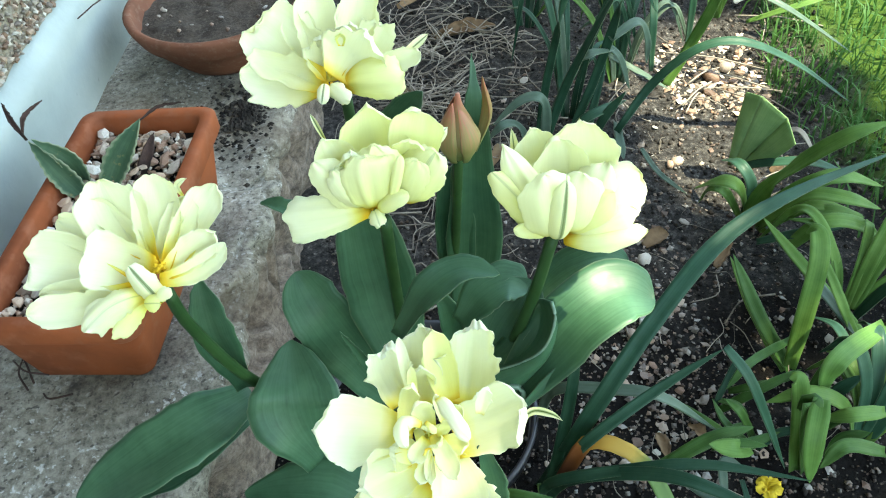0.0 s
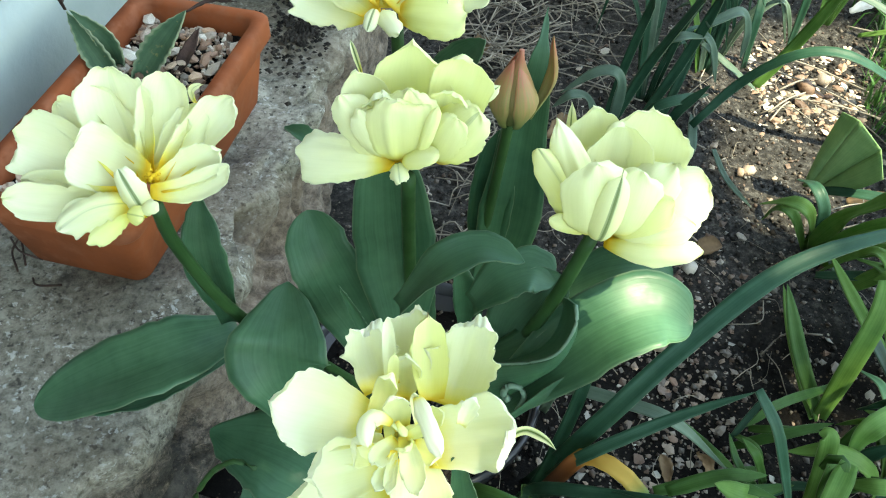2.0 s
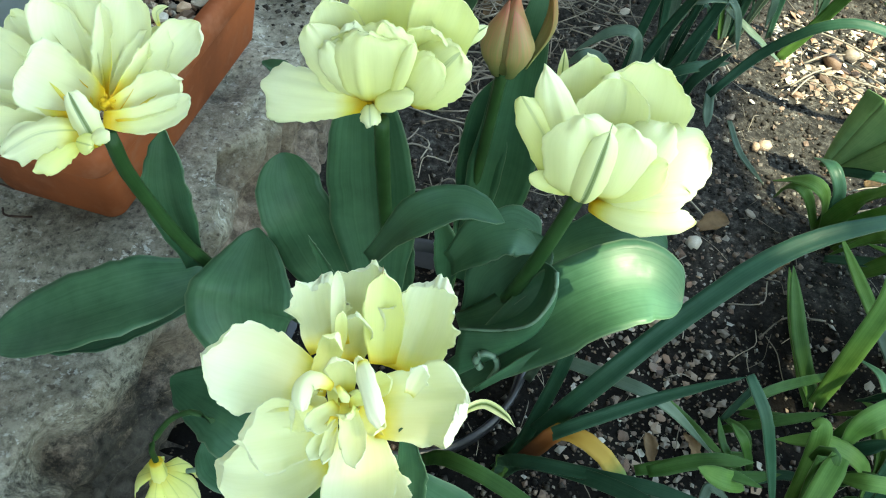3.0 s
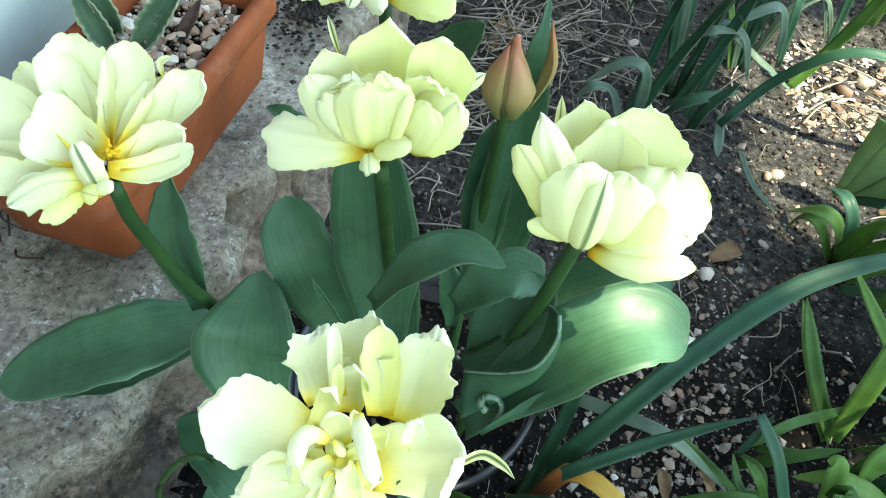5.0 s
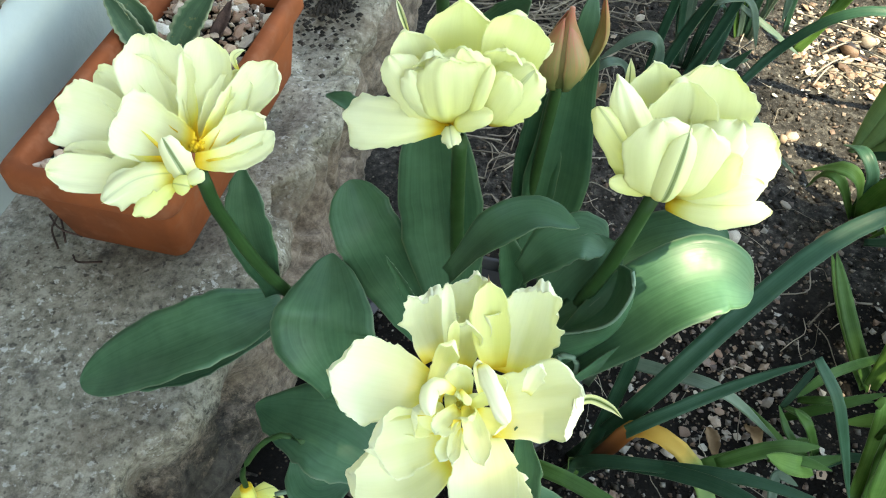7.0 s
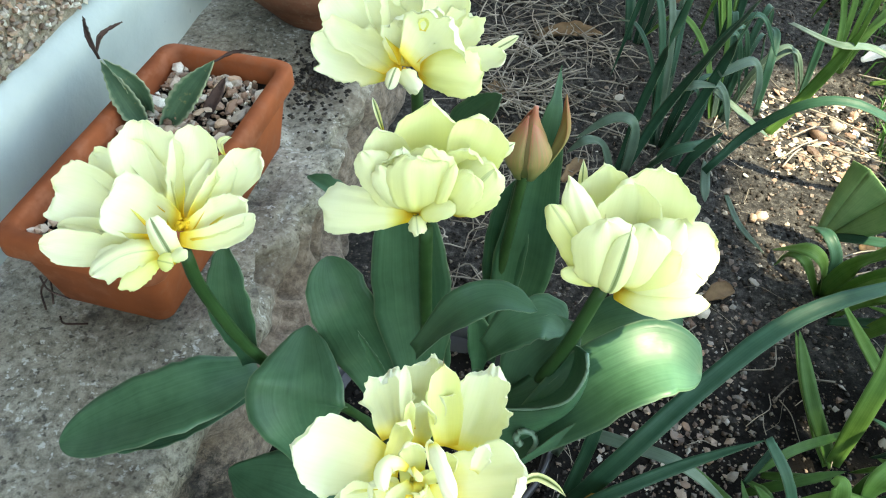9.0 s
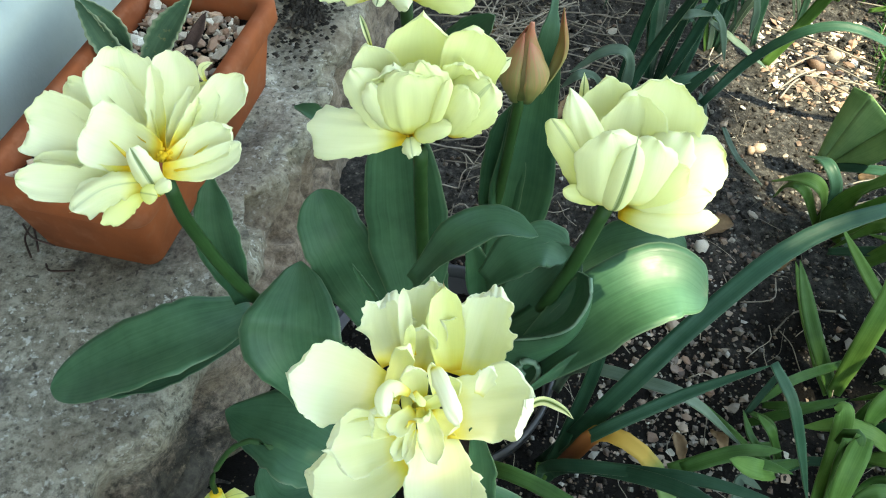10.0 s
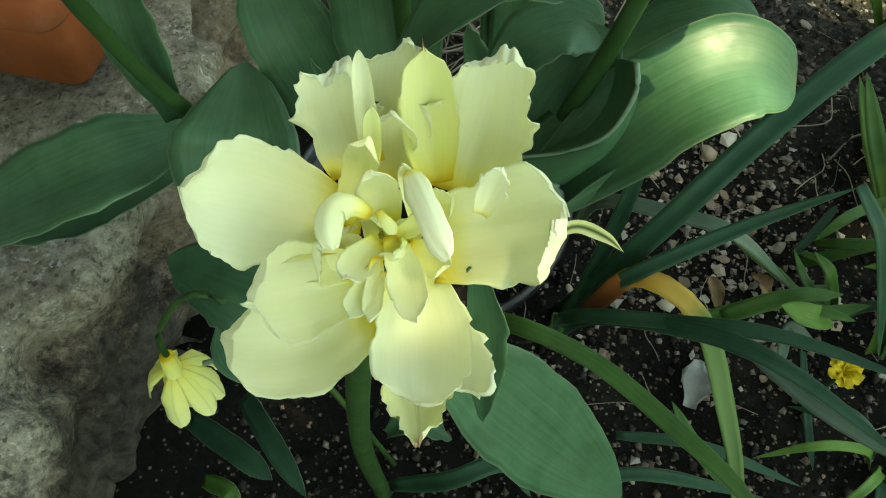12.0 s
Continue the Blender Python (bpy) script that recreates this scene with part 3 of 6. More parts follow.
KERB = 0.17
rows, verts, faces = [], [], []
ys = list(np.arange(-0.35, 1.5, 0.008))
for y in ys:
    e = edge_x(y)
    row = []
    x0 = wall_x(y) - 0.03
    for k in range(28):
        x = x0 + (e - 0.014 - x0) * k / 27
        row.append((x, KERB))
    for k in range(1, 7):
        ang = k / 6 * math.pi / 2
        row.append((e - 0.014 + 0.014 * math.sin(ang), KERB - 0.014 + 0.014 * math.cos(ang)))
    for k in range(1, 15):
        row.append((e - 0.010 * k / 14, KERB - 0.014 - (KERB + 0.03) * k / 14))
    for k, (x, z) in enumerate(row):
        p = Vector((x, y, z))
        worn = smooth01((k - 16) / 14)
        n1 = noise.noise(p * 11) * 0.005 + noise.noise(p * 38) * 0.0032 + noise.noise(p * 85) * 0.0018 + noise.noise(p * 170) * 0.0008
        n1 -= 0.010 * max(0, 0.09 - abs(noise.noise(p * 13 + Vector((9, 2, 4))))) / 0.09 * smooth01((k - 22) / 8)
        chip = -0.016 * max(noise.noise(p * 24 + Vector((5, 3, 1))) - 0.12, 0) * 2
        dx = (n1 * 2.2 + chip * 1.6) * worn
        dz = n1 * (0.35 + 0.6 * worn) + chip * worn
        verts.append((x + dx, y, z + dz))
nr = len(row)
faces = [(j * nr + i, j * nr + i + 1, (j + 1) * nr + i + 1, (j + 1) * nr + i) for j in range(len(ys) - 1) for i in range(nr - 1)]
edging = mesh_of("pavement", verts, faces)
put("pavement", edging, CONCRETE, None, "rough weathered concrete edging with chipped rim, stains and painted-in shade", "concrete edging", kind="structure")

# ---- house wall: painted plinth with a sloping top, pebbledash above ----
verts, faces = [], []
profile = [(0.004, 0.10), (0.0, 0.16)] + [(-0.002 * k / 8, 0.16 + 0.095 * k / 8) for k in range(1, 9)] + [(-0.005, 0.261), (-0.011, 0.268), (-0.018, 0.276), (-0.20, 0.276), (-0.20, 0.10)]
ys = [-4.0, -2.5, -1.2] + list(np.arange(-0.5, 2.6, 0.02)) + [3.5, 4.8, 6.0]
for y in ys:
    for dx, z in profile:
        p = Vector((0, y, z))
        verts.append((wall_x(y) + dx + 0.0025 * noise.noise(p * 9), y, z + 0.003 * noise.noise(p * 7 + Vector((2, 0, 0)))))
nr = len(profile)
faces = [(j * nr + i, (j + 1) * nr + i, (j + 1) * nr + i + 1, j * nr + i + 1) for j in range(len(ys) - 1) for i in range(nr - 1)]
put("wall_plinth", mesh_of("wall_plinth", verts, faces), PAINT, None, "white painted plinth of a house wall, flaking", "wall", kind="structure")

verts, faces = [], []
zs = list(np.arange(0.270, 0.75, 0.012)) + [0.9, 1.2, 1.8, 2.6]
ys = [-4.0, -2.5, -1.2] + list(np.arange(-0.5, 2.6, 0.02)) + [3.5, 4.8, 6.0]
for y in ys:
    for z in zs:
        verts.append((wall_x(y) - 0.016 + 0.003 * noise.noise((0, y * 60, z * 60)), y, z))
nr, back = len(zs), len(verts)
faces = [(j * nr + i, (j + 1) * nr + i, (j + 1) * nr + i + 1, j * nr + i + 1) for j in range(len(ys) - 1) for i in range(nr - 1)]
y0, y1 = ys[0], ys[-1]
verts += [(-0.75, y0, 0.27), (-0.75, y0, 2.6), (-0.75, y1, 0.27), (-0.75, y1, 2.6)]
a, b, c, d = 0, nr - 1, (len(ys) - 1) * nr, len(ys) * nr - 1
faces += [(a, b, back + 1, back), (c, back + 2, back + 3, d), (b, d, back + 3, back + 1), (back, back + 1, back + 3, back + 2)]
wall = put("wall_west", mesh_of("wall_west", verts, faces, smooth=False), DASH, None, "beige pebbledash house wall", "wall", kind="structure")
rnd = random.Random(5)
for k in range(280):
    y, z = rnd.uniform(0.50, 0.90), rnd.uniform(0.278, 0.36)
    stone(wall, (wall_x(y) - 0.014, y, z), rnd.uniform(0.003, 0.0052), rnd, shapes=CHIPS)
verts, faces = [], []
for k in range(5200):
    y, z = rnd.uniform(0.35, 1.25), rnd.uniform(0.276, 0.50)
    s, n0 = rnd.uniform(0.0022, 0.0046), len(verts)
    turn = Euler((rnd.uniform(0, 6), rnd.uniform(0, 6), rnd.uniform(0, 6))).to_matrix()
    c = Vector((wall_x(y) - 0.0145, y, z))
    verts += [c + turn @ (Vector(q) * s * rnd.uniform(0.7, 1.2)) for q in ((1, 0, 0), (0, 1, 0), (-1, 0, 0), (0, -1, 0), (0, 0, 0.8), (0, 0, -0.8))]
    faces += [tuple(n0 + i for i in t) for t in ((0, 1, 4), (1, 2, 4), (2, 3, 4), (3, 0, 4), (1, 0, 5), (2, 1, 5), (3, 2, 5), (0, 3, 5))]
put("wall_pebbles", mesh_of("wall_pebbles", verts, faces, smooth=False), PEBBLE, wall, "small tan pebbles set in render", kind="stuff")


# ---- terracotta pots ----
def rounded_rectangle(hx, hy, r, n=5):
    pts = []
    for cx, cy, a0 in ((hx - r, hy - r, 0), (-hx + r, hy - r, 90), (-hx + r, -hy + r, 180), (hx - r, -hy + r, 270)):
        for k in range(n + 1):
            a = radians(a0 + 90 * k / n)
            pts.append((cx + r * math.cos(a), cy + r * math.sin(a)))
    return pts


def lathe_loops(loops):
    """A closed skin through a row of rings of equal length."""
    verts = [p for loop in loops for p in loop]
    n = len(loops[0])
    faces = [(i * n + j, i * n + (j + 1) % n, (i + 1) * n + (j + 1) % n, (i + 1) * n + j) for i in range(len(loops) - 1) for j in range(n)]
    faces.append(tuple(range(n))[::-1])
    faces.append(tuple(range((len(loops) - 1) * n, len(loops) * n)))
    return verts, faces


TROUGH = pose(-0.2525, 0.499, KERB, 0, 0, -5.8)
HX, HY, HIGH = 0.064, 0.128, 0.082
loops = []
for grow, z in ((-0.020, 0.0), (-0.017, 0.002), (-0.0085, HIGH - 0.026), (-0.0078, HIGH - 0.022), (-0.002, HIGH - 0.021), (0.0, HIGH - 0.018), (0.0, HIGH - 0.003), (-0.003, HIGH),
                (-0.011, HIGH), (-0.013, HIGH - 0.003), (-0.0145, HIGH - 0.02), (-0.017, 0.030), (-0.02, 0.026)):
    loops.append([(x, y, z + 0.0012 * noise.noise((x * 20, y * 20, z))) for x, y in rounded_rectangle(HX + grow, HY + grow, 0.014 + max(grow, -0.008) * 0.5)])
v, f = lathe_loops(loops)
trough = thing("plant_trough", "orange terracotta trough with gravel and succulents on concrete", "plant pot")
trough.matrix_basis = TROUGH
body = put("body", mesh_of("body", v, f), TERRACOTTA, trough)
v, f = lathe_loops([[(x, y, z) for x, y in rounded_rectangle(HX - 0.0155, HY - 0.0155, 0.01)] for z in (0.026, 0.063)])
fill = put("gravel_bed", mesh_of("gravel_bed", v, f, smooth=False), SOIL, trough, "dark compost under the gravel")
rnd = random.Random(11)
for k in range(300):
    x, y = rnd.uniform(-HX + 0.018, HX - 0.018), rnd.uniform(-HY + 0.018, HY - 0.018)
    stone(trough, (x, y, 0.064 + rnd.uniform(-0.001, 0.006)), rnd.uniform(0.0038, 0.0082), rnd, shapes=TROUGH_CHIPS)

verts, faces = [], []
for k in range(700):
    s, n0 = rnd.uniform(0.0015, 0.0038), len(verts)
    c = Vector((rnd.uniform(-HX + 0.018, HX - 0.018), rnd.uniform(-HY + 0.018, HY - 0.018), 0.064 + rnd.uniform(0, 0.003)))
    turn = Euler((rnd.uniform(0, 6), rnd.uniform(0, 6), rnd.uniform(0, 6))).to_matrix()
    verts += [c + turn @ (Vector(q) * s * rnd.uniform(0.7, 1.2)) for q in ((1, 0, 0), (0, 1, 0), (-1, 0, 0), (0, -1, 0), (0, 0, 0.8), (0, 0, -0.8))]
    faces += [tuple(n0 + i for i in t) for t in ((0, 1, 4), (1, 2, 4), (2, 3, 4), (3, 0, 4), (1, 0, 5), (2, 1, 5), (3, 2, 5), (0, 3, 5))]
put("fine_gravel", mesh_of("fine_gravel", verts, faces, smooth=False), GRAVEL, trough, "fine tan gravel", kind="stuff")


def ring(r, z, n=48, wob=0.0):
    return [(r * math.cos(2 * math.pi * k / n) * (1 + wob * math.sin(k * 0.5)), r * math.sin(2 * math.pi * k / n), z) for k in range(n)]


bowl = thing("plant_bowl", "old brown terracotta bowl filled with dry soil", "plant pot")
bowl.matrix_basis = pose(-0.217, 0.857, KERB)
outline = ((0.060, 0.0), (0.064, 0.004), (0.086, 0.030), (0.092, 0.040), (0.097, 0.042), (0.104, 0.058), (0.105, 0.064), (0.101, 0.067), (0.096, 0.065), (0.093, 0.055), (0.075, 0.018))
v, f = lathe_loops([ring(r, z) for r, z in outline])
put("body", mesh_of("body", v, f), TERRACOTTA_OLD, bowl)
v, f = [], []
loops = []
for k in range(14):
    r = 0.0935 * (1 - k / 14)
    loops.append([(x, y, 0.050 + 0.006 * noise.noise((x * 40, y * 40, 2)) + 0.003 * noise.noise((x * 120, y * 120, 2))) for x, y, _ in ring(r + 0.0005, 0)])
v, f = lathe_loops(loops)
f = f[:-2] + f[-1:]
put("soil", mesh_of("soil", v, f), DRY_SOIL, bowl, "dry dark potting soil")
rnd = random.Random(3)
for k in range(26):
    a, r = rnd.uniform(0, 6.28), 0.085 * rnd.random() ** 0.5
    stone(bowl, (r * math.cos(a), r * math.sin(a), 0.053), rnd.uniform(0.0015, 0.004), rnd)
pot = thing("flower_pot", "black plastic pot sunk in the soil round the tulips", "plant pot")
pot.matrix_basis = pose(-0.02, 0.42, 0)
v, f = lathe_loops([ring(r, z, 64) for r, z in ((0.090, -0.06), (0.101, 0.018), (0.106, 0.012), (0.1085, 0.026), (0.1065, 0.031), (0.1025, 0.028), (0.099, 0.000), (0.092, -0.05))])
put("rim", mesh_of("rim", v, f), BLACK_PLASTIC, pot)


# ---- tulips ----
left_plant = tulip("double cream-yellow tulip wide open, leaning over the concrete")
middle_plant = tulip("double pale yellow tulip with one petal hanging out")
right_plant = tulip("double cream-yellow tulip, cup-shaped, with green-striped petals")
back_plant = tulip("double cream tulip fully open, behind the others")
near_plant = tulip("fully opened double cream tulip with ruffled petals")
bud_plant = tagged(tulip("tulip with a closed pinkish green bud"), category="tulip")

stem(left_plant, [(-0.035, 0.39, 0.0), (-0.062, 0.355, 0.12), (-0.104, 0.308, 0.25), (-0.120, 0.292, 0.330), (-0.123, 0.290, 0.366)])
stem(middle_plant, [(-0.015, 0.39, 0.0), (-0.014, 0.355, 0.18), (-0.010, 0.322, 0.32), (-0.007, 0.307, 0.385)])
stem(right_plant, [(0.025, 0.385, 0.0), (0.042, 0.335, 0.18), (0.065, 0.297, 0.315), (0.078, 0.297, 0.372)])
stem(back_plant, [(-0.030, 0.43, 0.0), (-0.030, 0.42, 0.2), (-0.027, 0.395, 0.405)])
stem(near_plant, [(-0.024, 0.205, 0.0), (-0.020, 0.194, 0.16), (-0.008, 0.194, 0.28), (0.006, 0.196, 0.352)], 0.0046)
stem(bud_plant, [(0.005, 0.425, 0.0), (0.022, 0.412, 0.2), (0.035, 0.395, 0.355)], 0.0032)

near = bloom(near_plant, (0.011, 0.189, 0.371), (0.993, 0.116, -0.015), (-0.094, 0.866, 0.491))
petal(near, (-13.2, 2.6, -10.0), (-48.5, 10.3, 9.0), 14.9, bow=-6, cup=9, wide=0.62, fringe=0.8, sway=0, tone=0.1)
petal(near, (-7.3, -16.8, -16.0), (-42.3, -25.2, -2.0), 15.1, bow=-6, cup=8, wide=0.6, fringe=0.8, sway=-5, tone=0.1)
petal(near, (-7.4, -10.8, -9.0), (-33.4, -16.0, 8.0), 12.2, bow=-7, cup=9, wide=0.6, fringe=0.6, tone=0.1)
petal(near, (3.2, -7.9, -9.0), (6.4, -40.8, 4.0), 12.4, bow=-6, cup=6, wide=0.62, fringe=0.8, sway=-1.5, tone=0.1)
petal(near, (4.1, -33.7, -22.0), (5.5, -53.5, -12.0), 9.4, bow=-4, cup=5, shape="point", wide=0.35, fringe=1.0, green=0.25, dry=1)
petal(near, (9.4, -18.4, -18.0), (20.1, -40.3, -9.0), 7.9, bow=-4, cup=4, wide=0.65, fringe=1.5, tone=0.1)
petal(near, (8.8, -2.3, -10.0), (38.4, 3.1, 16.0), 13.4, bow=-7, cup=8, wide=0.66, fringe=0.9, sway=0, square=1, pleat=1.0, tone=0.1, foot=0.74)
petal(near, (15.9, 10.1, -15.0), (24.8, 43.7, 3.0), 12.0, bow=-6, cup=7, wide=0.55, fringe=1.8, sway=1, pleat=0.8, tone=0.1, foot=0.74)
petal(near, (-0.2, 16.9, -18.0), (1.5, 46.3, -5.0), 12.9, bow=-5, cup=6, wide=0.6, fringe=1.5, pleat=0.8, tone=0.1, foot=0.74)
petal(near, (9.5, 12.3, -6.0), (6.7, 44.5, 7.0), 7.2, bow=-7, cup=11, wide=0.42, shape="tipped", tone=0.5, fringe=0.6, dry=1, foot=0.62)
petal(near, (-9.1, 16.2, -11.0), (-14.3, 39.7, 5.0), 9.3, bow=-5, cup=7, wide=0.6, fringe=2.2, pleat=1.2, sway=-2, tone=0.1, foot=0.74)
petal(near, (-6.1, 15.3, -2.0), (-7.8, 41.1, 9.0), 2.7, bow=-3, cup=6, wide=0.5, fringe=0.8, pleat=0.6, tone=0.1)
petal(near, (-6.0, 11.2, -1.0), (-4.8, 28.1, 10.0), 2.3, bow=-4, cup=6, wide=0.55, fringe=0.6, tone=0.4)
petal(near, (-13.0, 1.7, -3.0), (-5.4, 20.8, 12.0), 4.6, bow=-5, cup=9, wide=0.62, fringe=1.4, tone=0.4, pleat=0.6)
petal(near, (-8.5, 1.8, -6.0), (-15.3, 4.6, 9.0), 3.9, bow=-4, cup=7, tone=0.4, fringe=0.8)
petal(near, (-1.1, 1.6, 1.0), (-3.8, 12.8, 16.0), 5.0, bow=-5, cup=9, fringe=0.9, tone=0.2)
petal(near, (5.1, 1.5, 6.0), (2.8, 14.1, 20.0), 1.8, bow=-3, cup=4, fringe=0.9, tone=0.2)
petal(near, (3.8, 13.6, 15.0), (12.4, -5.4, 27.0), 3.2, bow=5, cup=-6, fringe=1.6, tone=0, wide=0.7, pleat=0.8)
petal(near, (-4.0, 4.4, 14.0), (-11.9, -4.3, 20.0), 3.4, bow=7, cup=-8, tone=0.2, fringe=1.1, sway=6)
petal(near, (-3.1, -1.8, 6.0), (-10.7, -10.2, 15.0), 4.2, bow=-4, cup=6, tone=0.2, fringe=1.1)
petal(near, (-2.7, 4.6, 17.0), (0.9, -0.6, 12.0), 1.5, bow=3, cup=-4, tone=0.4)
petal(near, (-3.5, -5.6, 8.0), (-4.6, -19.7, 14.0), 2.5, bow=-4, cup=6, tone=0.2, fringe=1.1)
petal(near, (-3.6, -7.6, 7.0), (-9.1, -18.8, 15.0), 3.3, bow=-4, cup=8, tone=0.2, fringe=1.1)
petal(near, (-0.1, -0.5, 7.0), (5.8, -19.4, 17.0), 4.4, bow=-6, cup=10, tone=0.2, fringe=1.1, wide=0.55)
petal(near, (0.6, -1.1, 8.0), (6.7, 2.3, 19.0), 2.4, bow=-4, cup=7, tone=0.4)
petal(near, (2.9, -3.7, 0.0), (12.9, -7.6, 8.0), 4.6, bow=-4, cup=5, tone=0.4, fringe=0.6)
petal(near, (4.2, 3.0, 0.0), (13.5, 7.9, 8.0), 4.1, bow=-4, cup=5, tone=0.4)
petal(near, (19.8, 3.9, 11.0), (24.0, 13.2, 20.0), 3.4, bow=-2, cup=3, tone=0, glow=-2, fringe=2.0, pleat=1.0)
petal(near, (34.4, -5.4, -18.0), (56.8, -4.5, -11.0), 1.8, bow=-3, cup=3, shape="point", green=1, sway=-7)
petal(near, (-9.1, -8.0, -12.0), (-18.3, -3.7, 2.0), 8.1, bow=-5, cup=6, fringe=0.8, tone=0.2)
petal(near, (-2.1, 12.2, -14.0), (-1.1, 28.2, 2.0), 6.8, bow=-4, cup=5, fringe=1.0, tone=0.2)
petal(near, (-5.3, -3.7, -9.0), (-3.5, 2.5, 8.0), 4.4, bow=-4, cup=6, tone=0.4)
petal(near, (1.7, -3.7, -9.0), (3.5, 1.7, 8.0), 3.9, bow=-4, cup=6, tone=0.4)
petal(near, (-1.7, 1.2, -8.0), (0.5, -5.6, 10.0), 4.1, bow=-4, cup=7, tone=0.4)
petal(near, (-1.3, -2.3, -2.0), (-1.0, 1.3, 14.0), 1.5, bow=-2, cup=4, tone=0.6, green=0.2)
petal(near, (-1.3, -1.7, -2.0), (2.5, -2.7, 15.0), 1.4, bow=-2, cup=4, tone=0.6, green=0.2)
left = bloom(left_plant, (-0.127, 0.301, 0.373), (0.989, 0.148, 0.005), (-0.115, 0.741, 0.661))
petal(left, (-5.7, -2.9, -6.0), (-26.0, 54.4, -14.0), 17.3, bow=-8, cup=9, wide=0.62, fringe=1.4, glow=2, sway=-3, green=0.1, tone=0.2)
petal(left, (-0.3, -2.9, -5.0), (2.4, 51.5, -14.0), 13.9, bow=-8, cup=8, wide=0.62, fringe=1.0, glow=2, tone=0.2)
petal(left, (4.4, -2.9, -5.0), (34.0, 37.6, -12.0), 10.6, bow=-6, cup=7, wide=0.72, fringe=1.0, sway=-2, glow=2, tone=0.2)
petal(left, (2.1, -4.6, -1.0), (30.9, 11.7, -2.0), 9.7, bow=-6, cup=7, wide=0.68, fringe=1.0, glow=1, tone=0.2)
petal(left, (-0.2, -7.5, 2.0), (35.8, 4.4, 0.0), 6.8, bow=-6, cup=6, wide=0.6, fringe=1.2, sway=4, glow=1, tone=0.2)
petal(left, (-2.2, -1.9, 0.0), (-38.0, 12.7, -1.0), 15.0, bow=-4.9, cup=4, wide=0.7, fringe=0.8, square=0.6, glow=1, tone=0.2)
petal(left, (-10.2, -2.2, -7.0), (-71.2, 19.2, -16.0), 16.6, bow=-6, cup=7, wide=0.74, fringe=1.6, square=0.6, glow=1, tone=0.2)
petal(left, (-11.9, -6.3, -4.0), (-66.9, -1.0, -13.0), 6.9, bow=-4, cup=4, fringe=1.0, glow=1, green=0.3, tone=0.2)
petal(left, (-12.4, -9.3, 0.0), (-70.2, -10.2, -4.0), 9.0, bow=-5, cup=6, wide=0.6, fringe=1.4, sway=-3, glow=1, tone=0.2)
petal(left, (-7.7, -12.8, 0.0), (-42.4, -27.1, 5.0), 8.3, bow=6, cup=-6, wide=0.6, fringe=1.6, green=0.35, sway=4, pleat=1, glow=1, tone=0.2)
petal(left, (-9.8, -15.5, -2.0), (-28.8, -31.1, 2.0), 5.9, bow=4, cup=-3, fringe=1.4, tone=0.6, glow=1)
petal(left, (-0.6, -19.2, 4.0), (-12.3, 2.6, 9.0), 6.3, bow=1.5, cup=-3, green=0.85, wide=0.5, fringe=1.0, glow=1, tone=0.2)
petal(left, (-1.2, -17.7, 7.0), (7.0, -13.1, 14.0), 3.3, bow=3, cup=-3, tone=0.3, fringe=0.8)
petal(left, (-8.6, -17.6, 5.0), (0.5, -19.4, 12.0), 4.5, bow=4, cup=-5, tone=0.8, green=0.5)
petal(left, (15.4, 36.6, -18.0), (19.4, 45.6, -16.0), 1.8, bow=-3, cup=2, shape="point", green=0.5, sway=-5, tone=0.2)
petal(left, (-6.3, -1.3, -8.0), (-35.1, 43.5, -17.0), 10.6, bow=-6, cup=6, fringe=1.2, glow=1, tone=0.2)
petal(left, (-6.7, -3.2, -9.0), (-52.7, 38.0, -18.0), 9.5, bow=-5, cup=5, fringe=1.4, glow=1, tone=0.2)
petal(left, (0.3, -3.2, -9.0), (17.7, 36.4, -17.0), 10.2, bow=-5, cup=5, fringe=1.2, glow=1, tone=0.2)
middle = bloom(middle_plant, (-0.010, 0.311, 0.391), (0.989, 0.148, 0.005), (-0.115, 0.741, 0.661))
petal(middle, (-3.7, -0.3, -2.0), (-48.4, 3.8, -6.0), 12.4, bow=6, cup=-4, wide=0.8, square=1, fringe=1.0, tone=0.2, sway=-1, glow=1, foot=0.34)
petal(middle, (-9.3, 0.4, -4.0), (-25.4, 25.3, 20.0), 8.9, bow=4.3, cup=-3.6, wide=0.6, fringe=0.6, tone=0.3)
petal(middle, (-7.5, 3.0, -4.0), (-19.1, 35.9, 19.0), 11.0, bow=-3.7, cup=5.4, wide=0.62, fringe=0.6, tone=0.3)
petal(middle, (3.0, 3.4, -8.0), (4.9, 49.0, 20.0), 19.3, bow=-8, cup=12, wide=0.5, fringe=0.8, tone=0.5, peak=1)
petal(middle, (14.4, 3.2, -6.0), (29.7, 38.4, 22.0), 13.6, bow=-3.7, cup=4.8, wide=0.72, square=1, fringe=0.8, tone=0.5)
petal(middle, (-5.3, 2.8, -2.0), (-7.6, 25.5, 26.0), 11.4, bow=-3.7, cup=5.4, fringe=0.8, tone=0.3)
petal(middle, (15.7, 2.9, -3.0), (21.5, 26.7, 26.0), 11.4, bow=-3.7, cup=5.4, fringe=0.8, tone=0.5)
petal(middle, (-1.1, -0.8, 3.0), (-1.4, 20.7, 30.0), 14.9, bow=3.1, cup=-3, wide=0.7, fringe=0.7, tone=0.5, pleat=1.0)
petal(middle, (2.7, -0.6, 1.0), (2.9, 24.7, 29.0), 14.4, bow=3.1, cup=-3, wide=0.6, fringe=0.7, tone=0.5, pleat=1.0)
petal(middle, (7.9, 1.0, 4.0), (15.3, 17.9, 33.0), 2.9, bow=5, cup=-4, tone=0.5, fringe=0.8)
